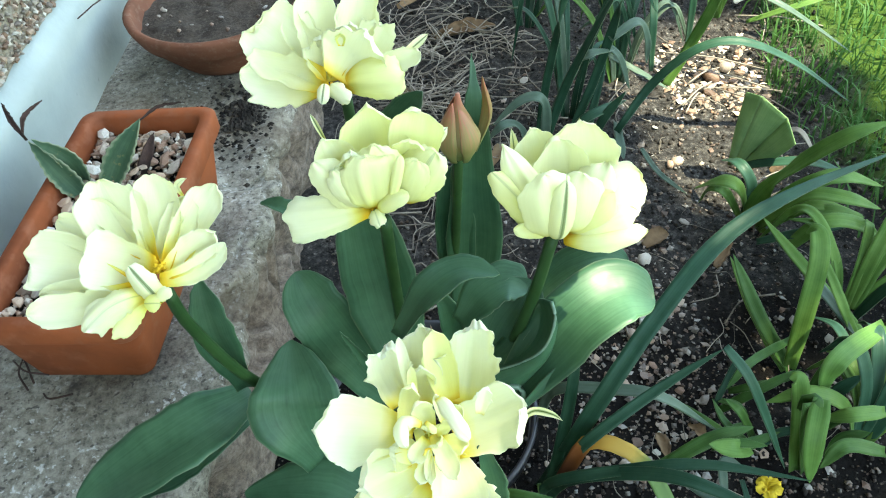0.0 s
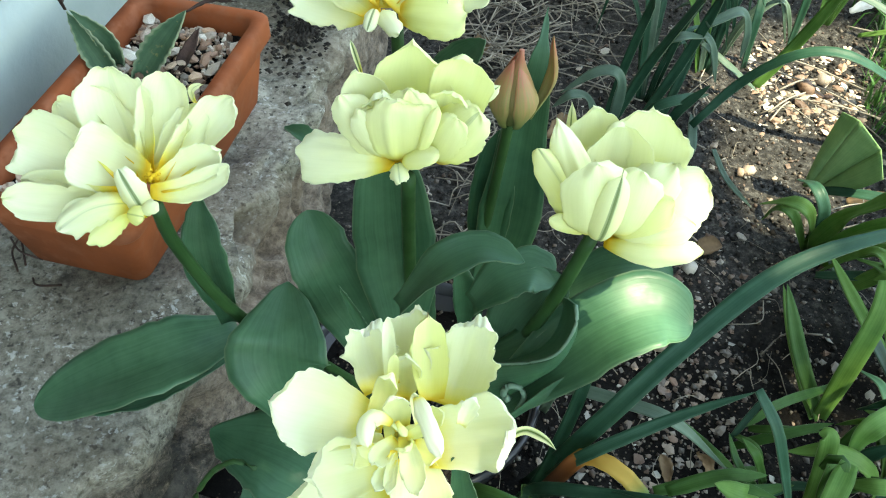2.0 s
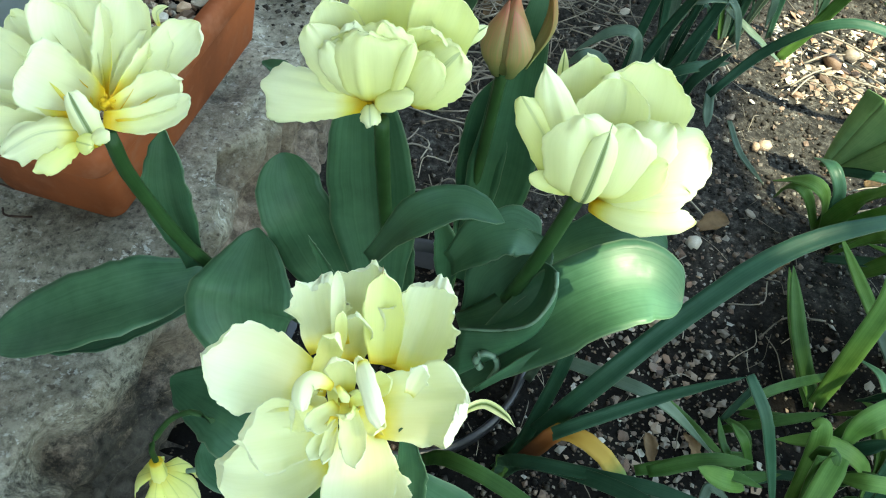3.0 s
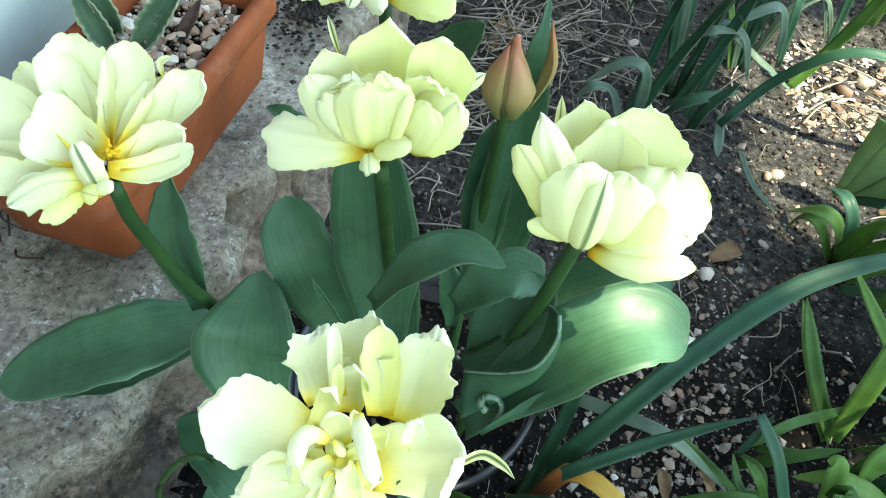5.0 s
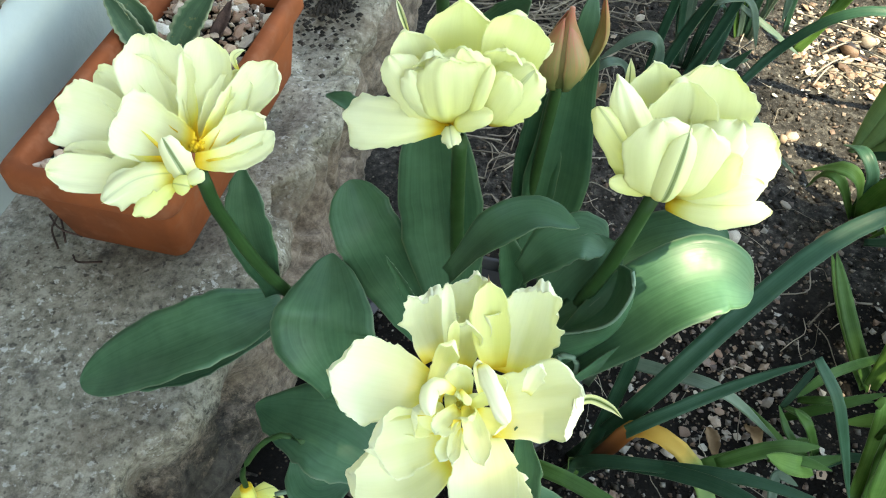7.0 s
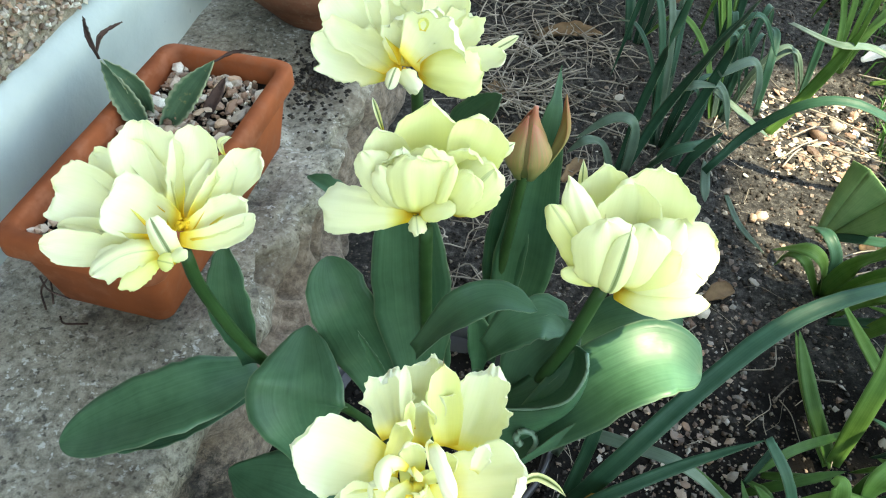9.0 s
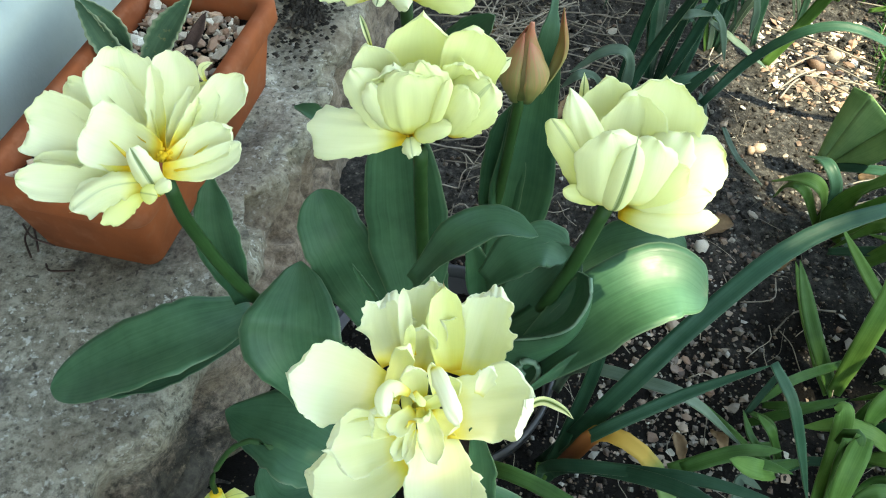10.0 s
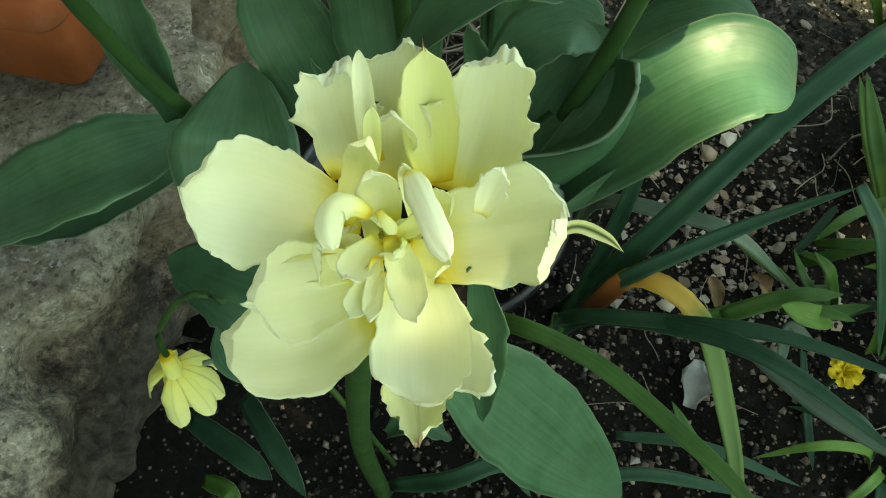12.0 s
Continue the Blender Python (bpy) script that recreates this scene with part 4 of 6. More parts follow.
petal(middle, (13.1, 0.0, 0.0), (33.0, 17.8, 24.0), 12.1, bow=4.3, cup=-4.8, wide=0.62, green=0.4, fringe=0.7, tone=0.5)
petal(middle, (13.1, -0.5, 0.0), (22.6, 14.1, 29.0), 8.6, bow=3.7, cup=-3.6, tone=0.5, fringe=0.8)
petal(middle, (-0.4, -2.3, 3.0), (15.0, 0.6, 20.0), 4.5, bow=3.7, cup=-3.6, fringe=0.6, tone=0.5, glow=1)
petal(middle, (29.0, 23.1, -6.0), (43.7, 32.8, 2.0), 3.2, bow=3, cup=-3, shape="point", green=0.8)
petal(middle, (-2.0, -2.2, 2.0), (-0.9, -11.5, 10.0), 4.3, bow=5, cup=-5, green=0.4, tone=0.3, fringe=1.0)
petal(middle, (-19.8, 41.8, -20.0), (-24.7, 56.8, -14.0), 1.4, bow=2, cup=2, shape="point", green=1)
petal(middle, (-6.5, 1.3, 0.0), (-16.7, 18.5, 24.0), 8.2, bow=3.7, cup=-3.6, tone=0.3, fringe=0.8)
right = bloom(right_plant, (0.077, 0.298, 0.381), (0.989, 0.148, 0.005), (-0.115, 0.741, 0.661))
petal(right, (-4.7, -4.6, -4.0), (-28.4, 27.9, 24.0), 7.7, bow=8, cup=-8, wide=0.55, green=0.3, fringe=0.8, tone=0.6, glow=1)
petal(right, (-4.4, -5.1, 0.0), (-22.5, -0.9, 16.0), 3.9, bow=5, cup=-5, tone=0.6, fringe=0.6, glow=1)
petal(right, (-4.9, -3.9, 0.0), (-20.6, 40.2, 24.0), 8.7, bow=8, cup=-8, wide=0.5, fringe=0.8, tone=0.3, peak=1)
petal(right, (0.9, -2.5, -10.0), (-2.8, 46.7, 10.0), 15.7, bow=-5, cup=11, wide=0.55, fringe=0.8, tone=0.3)
petal(right, (13.5, -3.8, -8.0), (22.9, 46.9, 10.0), 19.8, bow=-5, cup=12, wide=0.55, fringe=1.2, tone=0.3)
petal(right, (7.4, -6.4, -4.0), (47.1, 14.5, 10.0), 16.1, bow=7, cup=-8, wide=0.68, fringe=1.0, tone=0.3, sway=0)
petal(right, (-3.1, -6.4, 6.0), (-7.9, 19.7, 42.0), 14.1, bow=9, cup=-11, wide=0.6, fringe=0.5, tone=0.3, glow=1)
petal(right, (-2.7, -8.9, 9.0), (1.5, 17.8, 46.0), 6.3, bow=9, cup=-9, wide=0.45, green=0.8, tone=0.3, shape="tipped", fringe=0.5)
petal(right, (5.6, -7.2, 4.0), (11.7, 17.6, 34.0), 13.6, bow=8, cup=-9, wide=0.6, fringe=0.6, tone=0.3, glow=1)
petal(right, (7.8, -7.7, 0.0), (26.7, 5.3, 26.0), 9.4, bow=7, cup=-7, wide=0.6, fringe=0.8, tone=0.6)
petal(right, (6.1, -9.0, 2.0), (37.5, -4.1, 22.0), 6.9, bow=6, cup=-6, wide=0.6, fringe=1.2, tone=0.3, green=0.1)
petal(right, (3.1, -10.2, 4.0), (40.3, -14.4, 20.0), 5.6, bow=5, cup=-5, wide=0.6, fringe=1.6, tone=0.3, sway=3, glow=1)
petal(right, (-9.9, 29.5, -16.0), (-10.7, 49.6, 4.0), 2.3, bow=3, cup=3, shape="point", green=0.8)
petal(right, (5.7, -5.1, -8.0), (9.1, 38.7, 14.0), 15.2, bow=-4, cup=9, tone=0.3, fringe=0.8)
petal(right, (8.2, -7.2, -2.0), (30.3, 21.6, 14.0), 12.8, bow=6, cup=-6, tone=0.3, fringe=0.9)
back = bloom(back_plant, (-0.035, 0.391, 0.411), (0.996, -0.015, -0.082), (0.068, 0.719, 0.692))
petal(back, (-0.3, 4.5, -4.0), (-42.7, 39.8, -12.0), 21.0, bow=-6, cup=7, wide=0.7, square=0.8, fringe=2.0, pleat=1, tone=0.2)
petal(back, (-1.6, 2.7, -2.0), (-49.3, 10.6, -10.0), 16.7, bow=-6, cup=6, wide=0.66, square=0.5, fringe=1.8, pleat=0.8, glow=1, tone=0.2)
petal(back, (-5.1, 12.8, -8.0), (-8.5, 61.2, -8.0), 12.1, bow=-6, cup=8, wide=0.6, fringe=0.8, tone=0.2)
petal(back, (10.0, 14.1, -8.0), (22.5, 66.4, -6.0), 12.7, bow=-6, cup=8, wide=0.6, fringe=1.0, peak=1, tone=0.2)
petal(back, (-5.4, 11.6, -10.0), (-21.0, 44.7, -14.0), 10.8, bow=-5, cup=5, wide=0.7, fringe=1.4, tone=0.2)
petal(back, (14.5, 12.6, -8.0), (33.0, 38.1, -8.0), 11.9, bow=-5, cup=5, wide=0.7, fringe=1.6, tone=0.2)
petal(back, (6.2, 3.5, 2.0), (22.3, 27.7, 12.0), 18.8, bow=-4.9, cup=6.1, wide=0.6, fringe=1.2, tone=0.2)
petal(back, (1.3, 4.3, -3.0), (0.0, 30.1, 2.0), 14.9, bow=-6, cup=9, wide=0.6, fringe=1.2, tone=0.2)
petal(back, (9.1, 3.6, 1.0), (44.0, 6.1, 10.0), 12.5, bow=6, cup=-5, wide=0.68, fringe=1.0, glow=1, sway=1, tone=0.6)
petal(back, (20.8, 8.5, -2.0), (50.7, 18.2, 0.0), 7.3, bow=-4, cup=4, wide=0.72, fringe=1.6, tone=0.2)
petal(back, (8.1, 22.3, 4.0), (8.1, 27.4, 10.0), 3.0, bow=-2, cup=3, tone=0.8)
petal(back, (1.1, 0.3, 4.0), (13.4, -10.9, 14.0), 4.9, bow=5, cup=-5, fringe=1.2, glow=1, tone=0.2)
petal(back, (-0.8, 0.9, 6.0), (-2.4, -11.9, 14.0), 3.5, bow=4, cup=-4, green=0.8, tone=0.2)
petal(back, (40.3, 18.8, -10.0), (57.1, 31.5, -8.0), 2.8, bow=-2, cup=2, shape="point", green=0.8, tone=0.2)
petal(back, (7.1, 7.8, -6.0), (12.5, 34.4, 2.0), 15.2, bow=-6, cup=8, fringe=1.2, tone=0.2)
leaf(left_plant, [(-0.114, 0.313, 0.235), (-0.158, 0.281, 0.238), (-0.233, 0.262, 0.200)], 0.0225, (0, -0.25, 1), blunt=1)
leaf(left_plant, [(-0.068, 0.271, 0.215), (-0.077, 0.278, 0.250), (-0.078, 0.289, 0.270), (-0.082, 0.325, 0.272)], 0.029, (0, -0.25, 1), cup=2, ruffle=2.5)
leaf(left_plant, [(-0.114, 0.307, 0.250), (-0.120, 0.312, 0.300), (-0.122, 0.327, 0.335)], 0.0125, (0.03, -0.6, 0.75))
leaf(middle_plant, [(-0.012, 0.316, 0.215), (-0.018, 0.332, 0.275), (-0.023, 0.344, 0.325), (-0.027, 0.358, 0.390)], 0.0235, (0.03, -0.6, 0.75))
leaf(middle_plant, [(-0.024, 0.327, 0.180), (-0.048, 0.330, 0.245), (-0.062, 0.334, 0.285), (-0.074, 0.352, 0.305)], 0.0195, (0.03, -0.6, 0.75), blunt=1, cup=5)
leaf(middle_plant, [(-0.011, 0.293, 0.305), (0.008, 0.297, 0.335), (0.029, 0.304, 0.345), (0.050, 0.300, 0.343)], 0.0105, (0, -0.25, 1))
leaf(bud_plant, [(0.030, 0.393, 0.180), (0.040, 0.405, 0.255), (0.043, 0.407, 0.325), (0.047, 0.413, 0.372), (0.048, 0.429, 0.400)], 0.0205, (0.03, -0.6, 0.75), slim=1)
leaf(bud_plant, [(0.023, 0.389, 0.170), (0.027, 0.406, 0.240), (0.029, 0.411, 0.300), (0.030, 0.415, 0.325)], 0.014, (0.03, -0.6, 0.75))
leaf(right_plant, [(0.071, 0.342, 0.266), (0.094, 0.345, 0.287), (0.115, 0.347, 0.295), (0.135, 0.348, 0.290)], 0.0145, (0, -0.25, 1), blunt=1)
broad_leaf = leaf(right_plant, [(0.039, 0.278, 0.235), (0.068, 0.285, 0.278), (0.093, 0.293, 0.308), (0.119, 0.303, 0.315), (0.139, 0.303, 0.305)], 0.0212, (0, -0.25, 1), blunt=1, cup=4, ruffle=1.2)
leaf(right_plant, [(0.042, 0.305, 0.251), (0.049, 0.311, 0.278), (0.060, 0.315, 0.296), (0.072, 0.326, 0.305)], 0.0165, (-0.2, -0.45, 0.85), blunt=1, cup=4)
ROLL = [(0.037, 0.288, 0.269), (0.057, 0.282, 0.284), (0.070, 0.278, 0.300), (0.076, 0.281, 0.312), (0.078, 0.285, 0.321), (0.077, 0.292, 0.325)]
clasp = ruled_leaf(right_plant, ROLL, [(0.032, 0.306, 0.254), (0.045, 0.308, 0.268), (0.055, 0.311, 0.280), (0.063, 0.313, 0.292), (0.070, 0.313, 0.303), (0.074, 0.303, 0.315)], -0.006)
ruled_leaf(right_plant, ROLL, [(0.038, 0.275, 0.242), (0.053, 0.277, 0.260), (0.068, 0.281, 0.277), (0.076, 0.284, 0.293), (0.080, 0.288, 0.310), (0.078, 0.292, 0.322)], 0.003)
leaf(right_plant, [(0.025, 0.319, 0.279), (0.039, 0.321, 0.300), (0.055, 0.325, 0.307), (0.068, 0.323, 0.302)], 0.0135, (0, -0.25, 1), blunt=1)
leaf(right_plant, [(0.050, 0.265, 0.251), (0.069, 0.272, 0.272), (0.085, 0.279, 0.283), (0.101, 0.286, 0.292)], 0.0032, (0.2, -0.6, 0.75), cup=1, ruffle=0.6)
for owner, pts, thick in ((clasp, ROLL, 0.0011),
                          (broad_leaf, [(0.056, 0.271, 0.254), (0.059, 0.274, 0.263), (0.056, 0.276, 0.269), (0.050, 0.276, 0.269), (0.048, 0.275, 0.263), (0.051, 0.274, 0.259)], 0.0022)):
    v, f, a = tube(pts, thick * 0.6, 24, 8, thick)
    put("rolled_margin", mesh_of("rolled_margin", v, f, attrs=a), LEAF_PALE, owner, "pale rolled leaf margin")
leaf(near_plant, [(0.012, 0.217, 0.240), (0.041, 0.211, 0.200), (0.077, 0.204, 0.150), (0.113, 0.197, 0.100)], 0.026, (0, -0.25, 1))
leaf(near_plant, [(0.031, 0.187, 0.362), (0.035, 0.179, 0.335), (0.036, 0.168, 0.298)], 0.0058, (0.03, -0.6, 0.75))
leaf(near_plant, [(-0.034, 0.233, 0.190), (-0.068, 0.246, 0.210), (-0.124, 0.264, 0.196)], 0.027, (0, -0.25, 1), ruffle=4)
leaf(left_plant, [(-0.123, 0.317, 0.205), (-0.165, 0.285, 0.205), (-0.215, 0.268, 0.188)], 0.0145, (0, -0.25, 1), ruffle=3)
leaf(near_plant, [(-0.066, 0.247, 0.150), (-0.085, 0.234, 0.160), (-0.100, 0.247, 0.170)], 0.016, (0, -0.25, 1))
leaf(back_plant, [(-0.020, 0.463, 0.280), (-0.003, 0.446, 0.340), (0.015, 0.442, 0.367)], 0.013, (0.03, -0.6, 0.75))
leaf(middle_plant, [(-0.028, 0.303, 0.250), (-0.036, 0.304, 0.275), (-0.045, 0.305, 0.300)], 0.003, (0.03, -0.6, 0.75))
leaf(back_plant, [(-0.058, 0.378, 0.320), (-0.074, 0.378, 0.335), (-0.092, 0.387, 0.335)], 0.006, (0, -0.25, 1))
leaf(middle_plant, [(-0.003, 0.340, 0.200), (-0.010, 0.344, 0.250), (-0.003, 0.348, 0.310)], 0.012, (0.03, -0.6, 0.75))
leaf(bud_plant, [(0.019, 0.358, 0.200), (0.019, 0.356, 0.240), (0.012, 0.359, 0.270)], 0.008, (0.03, -0.6, 0.75))
leaf(near_plant, [(-0.014, 0.211, 0.120), (0.000, 0.213, 0.140), (0.021, 0.209, 0.130)], 0.006, (0, -0.25, 1))


def closed_bud():
    """Tight bud: overlapping pointed petals round an axis."""
    base, top = Vector((0.035, 0.393, 0.350)), Vector((0.037, 0.393, 0.397))
    axis = top - base
    verts, faces = [], []
    for i in range(15):
        u = i / 14
        r = 0.0108 * (0.35 + 0.65 * smooth01(u / 0.35)) * (1 - smooth01((u - 0.35) / 0.65) * 0.88)
        for j in range(24):
            a = 2 * math.pi * j / 24
            rr = r * (1 + 0.10 * abs(math.sin(1.5 * a + 0.6)) - 0.05)
            verts.append(base + axis * u + Vector((rr * math.cos(a), rr * math.sin(a), 0)))
    faces = [(i * 24 + j, i * 24 + (j + 1) % 24, (i + 1) * 24 + (j + 1) % 24, (i + 1) * 24 + j) for i in range(14) for j in range(24)]
    faces += [tuple(range(24))[::-1], tuple(range(14 * 24, 15 * 24))]
    u = [i / 14 for i in range(15) for _ in range(24)]
    a = [math.sin(3 * math.pi * j / 24) for _ in range(15) for j in range(24)]
    ob = put("bud", mesh_of("bud", verts, faces, attrs={"along": u, "across": a}), BUD, bud_plant, "closed green and coral bud")
    for dx, dy, h, w in ((-0.009, -0.008, 0.042, 0.009), (0.009, -0.009, 0.041, 0.009), (0.000, 0.012, 0.044, 0.009), (0.019, 0.008, 0.056, 0.0048)):
        p0 = base + Vector((dx * 0.6, dy * 0.6, 0.0))
        pts = [p0, base + Vector((dx * 1.15, dy * 1.15, h * 0.45)), base + Vector((dx * (0.9 if dx > 0.015 else 0.18), dy * 0.2, h))]
        v, f, at = sheet(pts, w, (dx, dy, 0.001), pointed_petal, n=12, m=6, cup=-0.004, thick=0.0006)
        put("petal", mesh_of("petal", v, f, attrs=at), BUD, ob)


def bud_material():
    m, t, b = material("bud")
    u, v = attribute(t, "along"), attribute(t, "across")
    vec = coords(t)
    c = ramp(t, maths(t, "ADD", u, maths(t, "MULTIPLY", noise_tex(t, vec, 110), 0.2)), [(0.20, (0.24, 0.26, 0.09)), (0.55, (0.42, 0.27, 0.12)), (0.85, (0.46, 0.20, 0.10)), (1.05, (0.55, 0.14, 0.11))])
    lines = t.nodes.new("ShaderNodeCombineXYZ")
    t.links.new(maths(t, "MULTIPLY", v, 7), lines.inputs[0])
    t.links.new(maths(t, "MULTIPLY", u, 1.3), lines.inputs[1])
    streak = noise_tex(t, lines.outputs[0], 1.0, 4)
    c = blend(t, "MIX", ramp(t, streak, [(0.42, (0, 0, 0)), (0.62, (0.75, 0.75, 0.75))]), c, (0.26, 0.27, 0.09))
    t.links.new(c, b.inputs["Base Color"])
    b.inputs["Roughness"].default_value = 0.5
    thin(t, b, c, 0.15)
    return m


BUD = bud_material()
closed_bud()

# small drooping flower under the edge of the concrete
droop = thing("narcissus", "small drooping pale yellow narcissus flower on a bent stalk", "flower")
v, f, a = tube([(-0.02, 0.225, 0.0), (-0.055, 0.235, 0.14), (-0.088, 0.240, 0.205), (-0.108, 0.238, 0.205), (-0.127, 0.232, 0.172), (-0.129, 0.230, 0.150)], 0.0018, 20, 8)
put("stalk", mesh_of("stalk", v, f, attrs=a), STEM, droop)
v, f, a = tube([(-0.074, 0.252, 0.146), (-0.088, 0.243, 0.149), (-0.102, 0.234, 0.146), (-0.112, 0.231, 0.143)], 0.0016, 16, 8)
put("stalk", mesh_of("stalk", v, f, attrs=a), LEAF_PALE, droop, "pale bent stalk")
v, f, a = tube([(-0.129, 0.230, 0.152), (-0.128, 0.227, 0.142), (-0.127, 0.224, 0.132)], 0.004, 6, 10, 0.006)
cup_part = put("flower", mesh_of("flower", v, f, attrs=a), petal_paint(0.8, 0.3), droop)
for k in range(11):
    ang = k * 2.4
    d = Vector((math.cos(ang), math.sin(ang), 0))
    reach = 0.017 if k < 6 else 0.008
    c0 = Vector((-0.128, 0.228, 0.143))
    pts = [c0 + d * 0.003, c0 + d * reach * 0.95 + Vector((0, -0.001, -0.012)), c0 + d * reach * 1.25 + Vector((0, -0.003, -0.031))]
    v, f, a = sheet(pts, 0.0068, d + Vector((0, 0, 0.2)), blunt_petal, n=10, m=6, cup=-0.002, ruffle=0.0012, thick=0.0004)
    put("petal", mesh_of("petal", v, f, attrs=a), petal_paint(0.7, 0.2 if k % 3 else 0.4), cup_part)


# ---- succulents in the trough ----
def agave(label, leaves):
    plant = thing("succulent", label, "succulent", "succulents in the trough")
    for pts, half, mat in leaves:
        v, f, a = sheet(pts, half, (0.1, -0.75, 0.6), pointed_petal, n=44, m=8, cup=half * 0.6, ruffle=0.0014, thick=0.003, teeth=0.35 if mat is AGAVE else 0.0)
        ob = put("leaf", mesh_of("leaf", v, f, attrs=a), mat, plant)
    return plant


G = KERB + 0.05
agave("grey-green succulent with thick toothed leaves and shrivelled tips", [
    ([(-0.280, 0.532, 0.222), (-0.294, 0.536, 0.255), (-0.313, 0.546, 0.285)], 0.0098, AGAVE),
    ([(-0.286, 0.550, 0.222), (-0.287, 0.545, 0.262), (-0.309, 0.545, 0.287)], 0.0080, AGAVE),
    ([(-0.273, 0.531, 0.222), (-0.247, 0.547, 0.258), (-0.224, 0.562, 0.285)], 0.0112, AGAVE),
    ([(-0.248, 0.539, 0.222), (-0.232, 0.561, 0.245), (-0.224, 0.576, 0.260)], 0.005, TIP_DRY),
    ([(-0.315, 0.548, 0.285), (-0.324, 0.557, 0.298), (-0.336, 0.576, 0.305)], 0.0018, TIP_DRY),
    ([(-0.319, 0.553, 0.288), (-0.314, 0.561, 0.300), (-0.301, 0.574, 0.305)], 0.0016, TIP_DRY),
    ([(-0.224, 0.562, 0.284), (-0.209, 0.573, 0.288), (-0.189, 0.580, 0.285)], 0.0013, TIP_DRY),
])
AT2 = Vector((-0.270, 0.412, G))
agave("small grey succulent rosette among gravel", [
    ([AT2, AT2 + Vector((math.cos(k * 1.3), math.sin(k * 1.3), 0.5)) * 0.014, AT2 + Vector((math.cos(k * 1.3), math.sin(k * 1.3), 0.7)) * 0.026], 0.008, AGAVE) for k in range(5)
])


# ---- strap-leaved plants on the soil ----
def blade(plant, pts, half, mat, facing=(0, -0.4, 1), keel=0.25, cup=0.0):
    v, f, a = sheet(pts, half, facing, strap, n=24, m=4, keel=half * keel, cup=cup, thick=0.0008, ruffle=0.0006)
    return put("leaf", mesh_of("leaf", v, f, attrs=a), mat, plant)


narcissus = thing("narcissus_clump", "clump of long dark blue-green narcissus leaves flopping over the soil", "plant")
blade(narcissus, [(0.078, 0.345, 0.0), (0.092, 0.318, 0.10), (0.112, 0.307, 0.19), (0.156, 0.340, 0.24), (0.205, 0.377, 0.27), (0.262, 0.405, 0.28), (0.36, 0.45, 0.27)], 0.0062, STRAP_DARK)
blade(narcissus, [(0.082, 0.335, 0.0), (0.095, 0.305, 0.12), (0.108, 0.295, 0.17), (0.156, 0.311, 0.20), (0.199, 0.321, 0.225)], 0.0042, STRAP_DARK)
blade(narcissus, [(0.199, 0.321, 0.226), (0.212, 0.306, 0.212), (0.224, 0.296, 0.185), (0.249, 0.284, 0.12)], 0.0036, STRAP_DARK)
blade(narcissus, [(0.02, 0.285, 0.10), (0.043, 0.269, 0.15), (0.091, 0.256, 0.14), (0.136, 0.227, 0.13), (0.172, 0.199, 0.12), (0.19, 0.17, 0.10)], 0.0050, STRAP_MID)
blade(narcissus, [(0.077, 0.32, 0.02), (0.080, 0.290, 0.12), (0.128, 0.269, 0.17), (0.174, 0.257, 0.19), (0.230, 0.235, 0.20)], 0.0040, STRAP_DARK)
blade(narcissus, [(0.080, 0.32, 0.02), (0.092, 0.291, 0.12), (0.136, 0.260, 0.18), (0.169, 0.236, 0.20), (0.215, 0.200, 0.20)], 0.0046, STRAP_DARK)
blade(narcissus, [(0.160, 0.265, 0.166), (0.185, 0.235, 0.175), (0.225, 0.205, 0.18)], 0.0045, STRAP_BLUE)
blade(narcissus, [(0.088, 0.40, 0.03), (0.097, 0.383, 0.10), (0.142, 0.365, 0.12), (0.179, 0.353, 0.12), (0.233, 0.351, 0.06)], 0.0048, STRAP_BLUE)
blade(narcissus, [(0.072, 0.33, 0.0), (0.085, 0.315, 0.08), (0.100, 0.33, 0.18), (0.105, 0.35, 0.22)], 0.0045, STRAP_DARK)
blade(narcissus, [(0.075, 0.325, 0.0), (0.078, 0.31, 0.06), (0.072, 0.30, 0.10)], 0.005, STRAP_BRIGHT)


def withered():
    m, t, b = material("withered_leaf")
    u = attribute(t, "along")
    vec = coords(t)
    c = ramp(t, maths(t, "ADD", u, maths(t, "MULTIPLY", noise_tex(t, vec, 70), 0.08)),
             [(0.0, (0.08, 0.12, 0.03)), (0.17, (0.12, 0.035, 0.015)), (0.29, (0.28, 0.09, 0.02)), (0.36, (0.52, 0.27, 0.04)), (0.50, (0.56, 0.37, 0.07)), (0.56, (0.10, 0.18, 0.035)), (1.0, (0.08, 0.16, 0.03))])
    t.links.new(c, b.inputs["Base Color"])
    b.inputs["Roughness"].default_value = 0.55
    thin(t, b, c, 0.2)
    return m


WITHERED = withered()
blade(narcissus, [(0.080, 0.32, 0.02), (0.094, 0.296, 0.13), (0.109, 0.295, 0.166), (0.140, 0.276, 0.165), (0.161, 0.242, 0.13), (0.174, 0.207, 0.10), (0.178, 0.19, 0.06)], 0.0054, WITHERED)


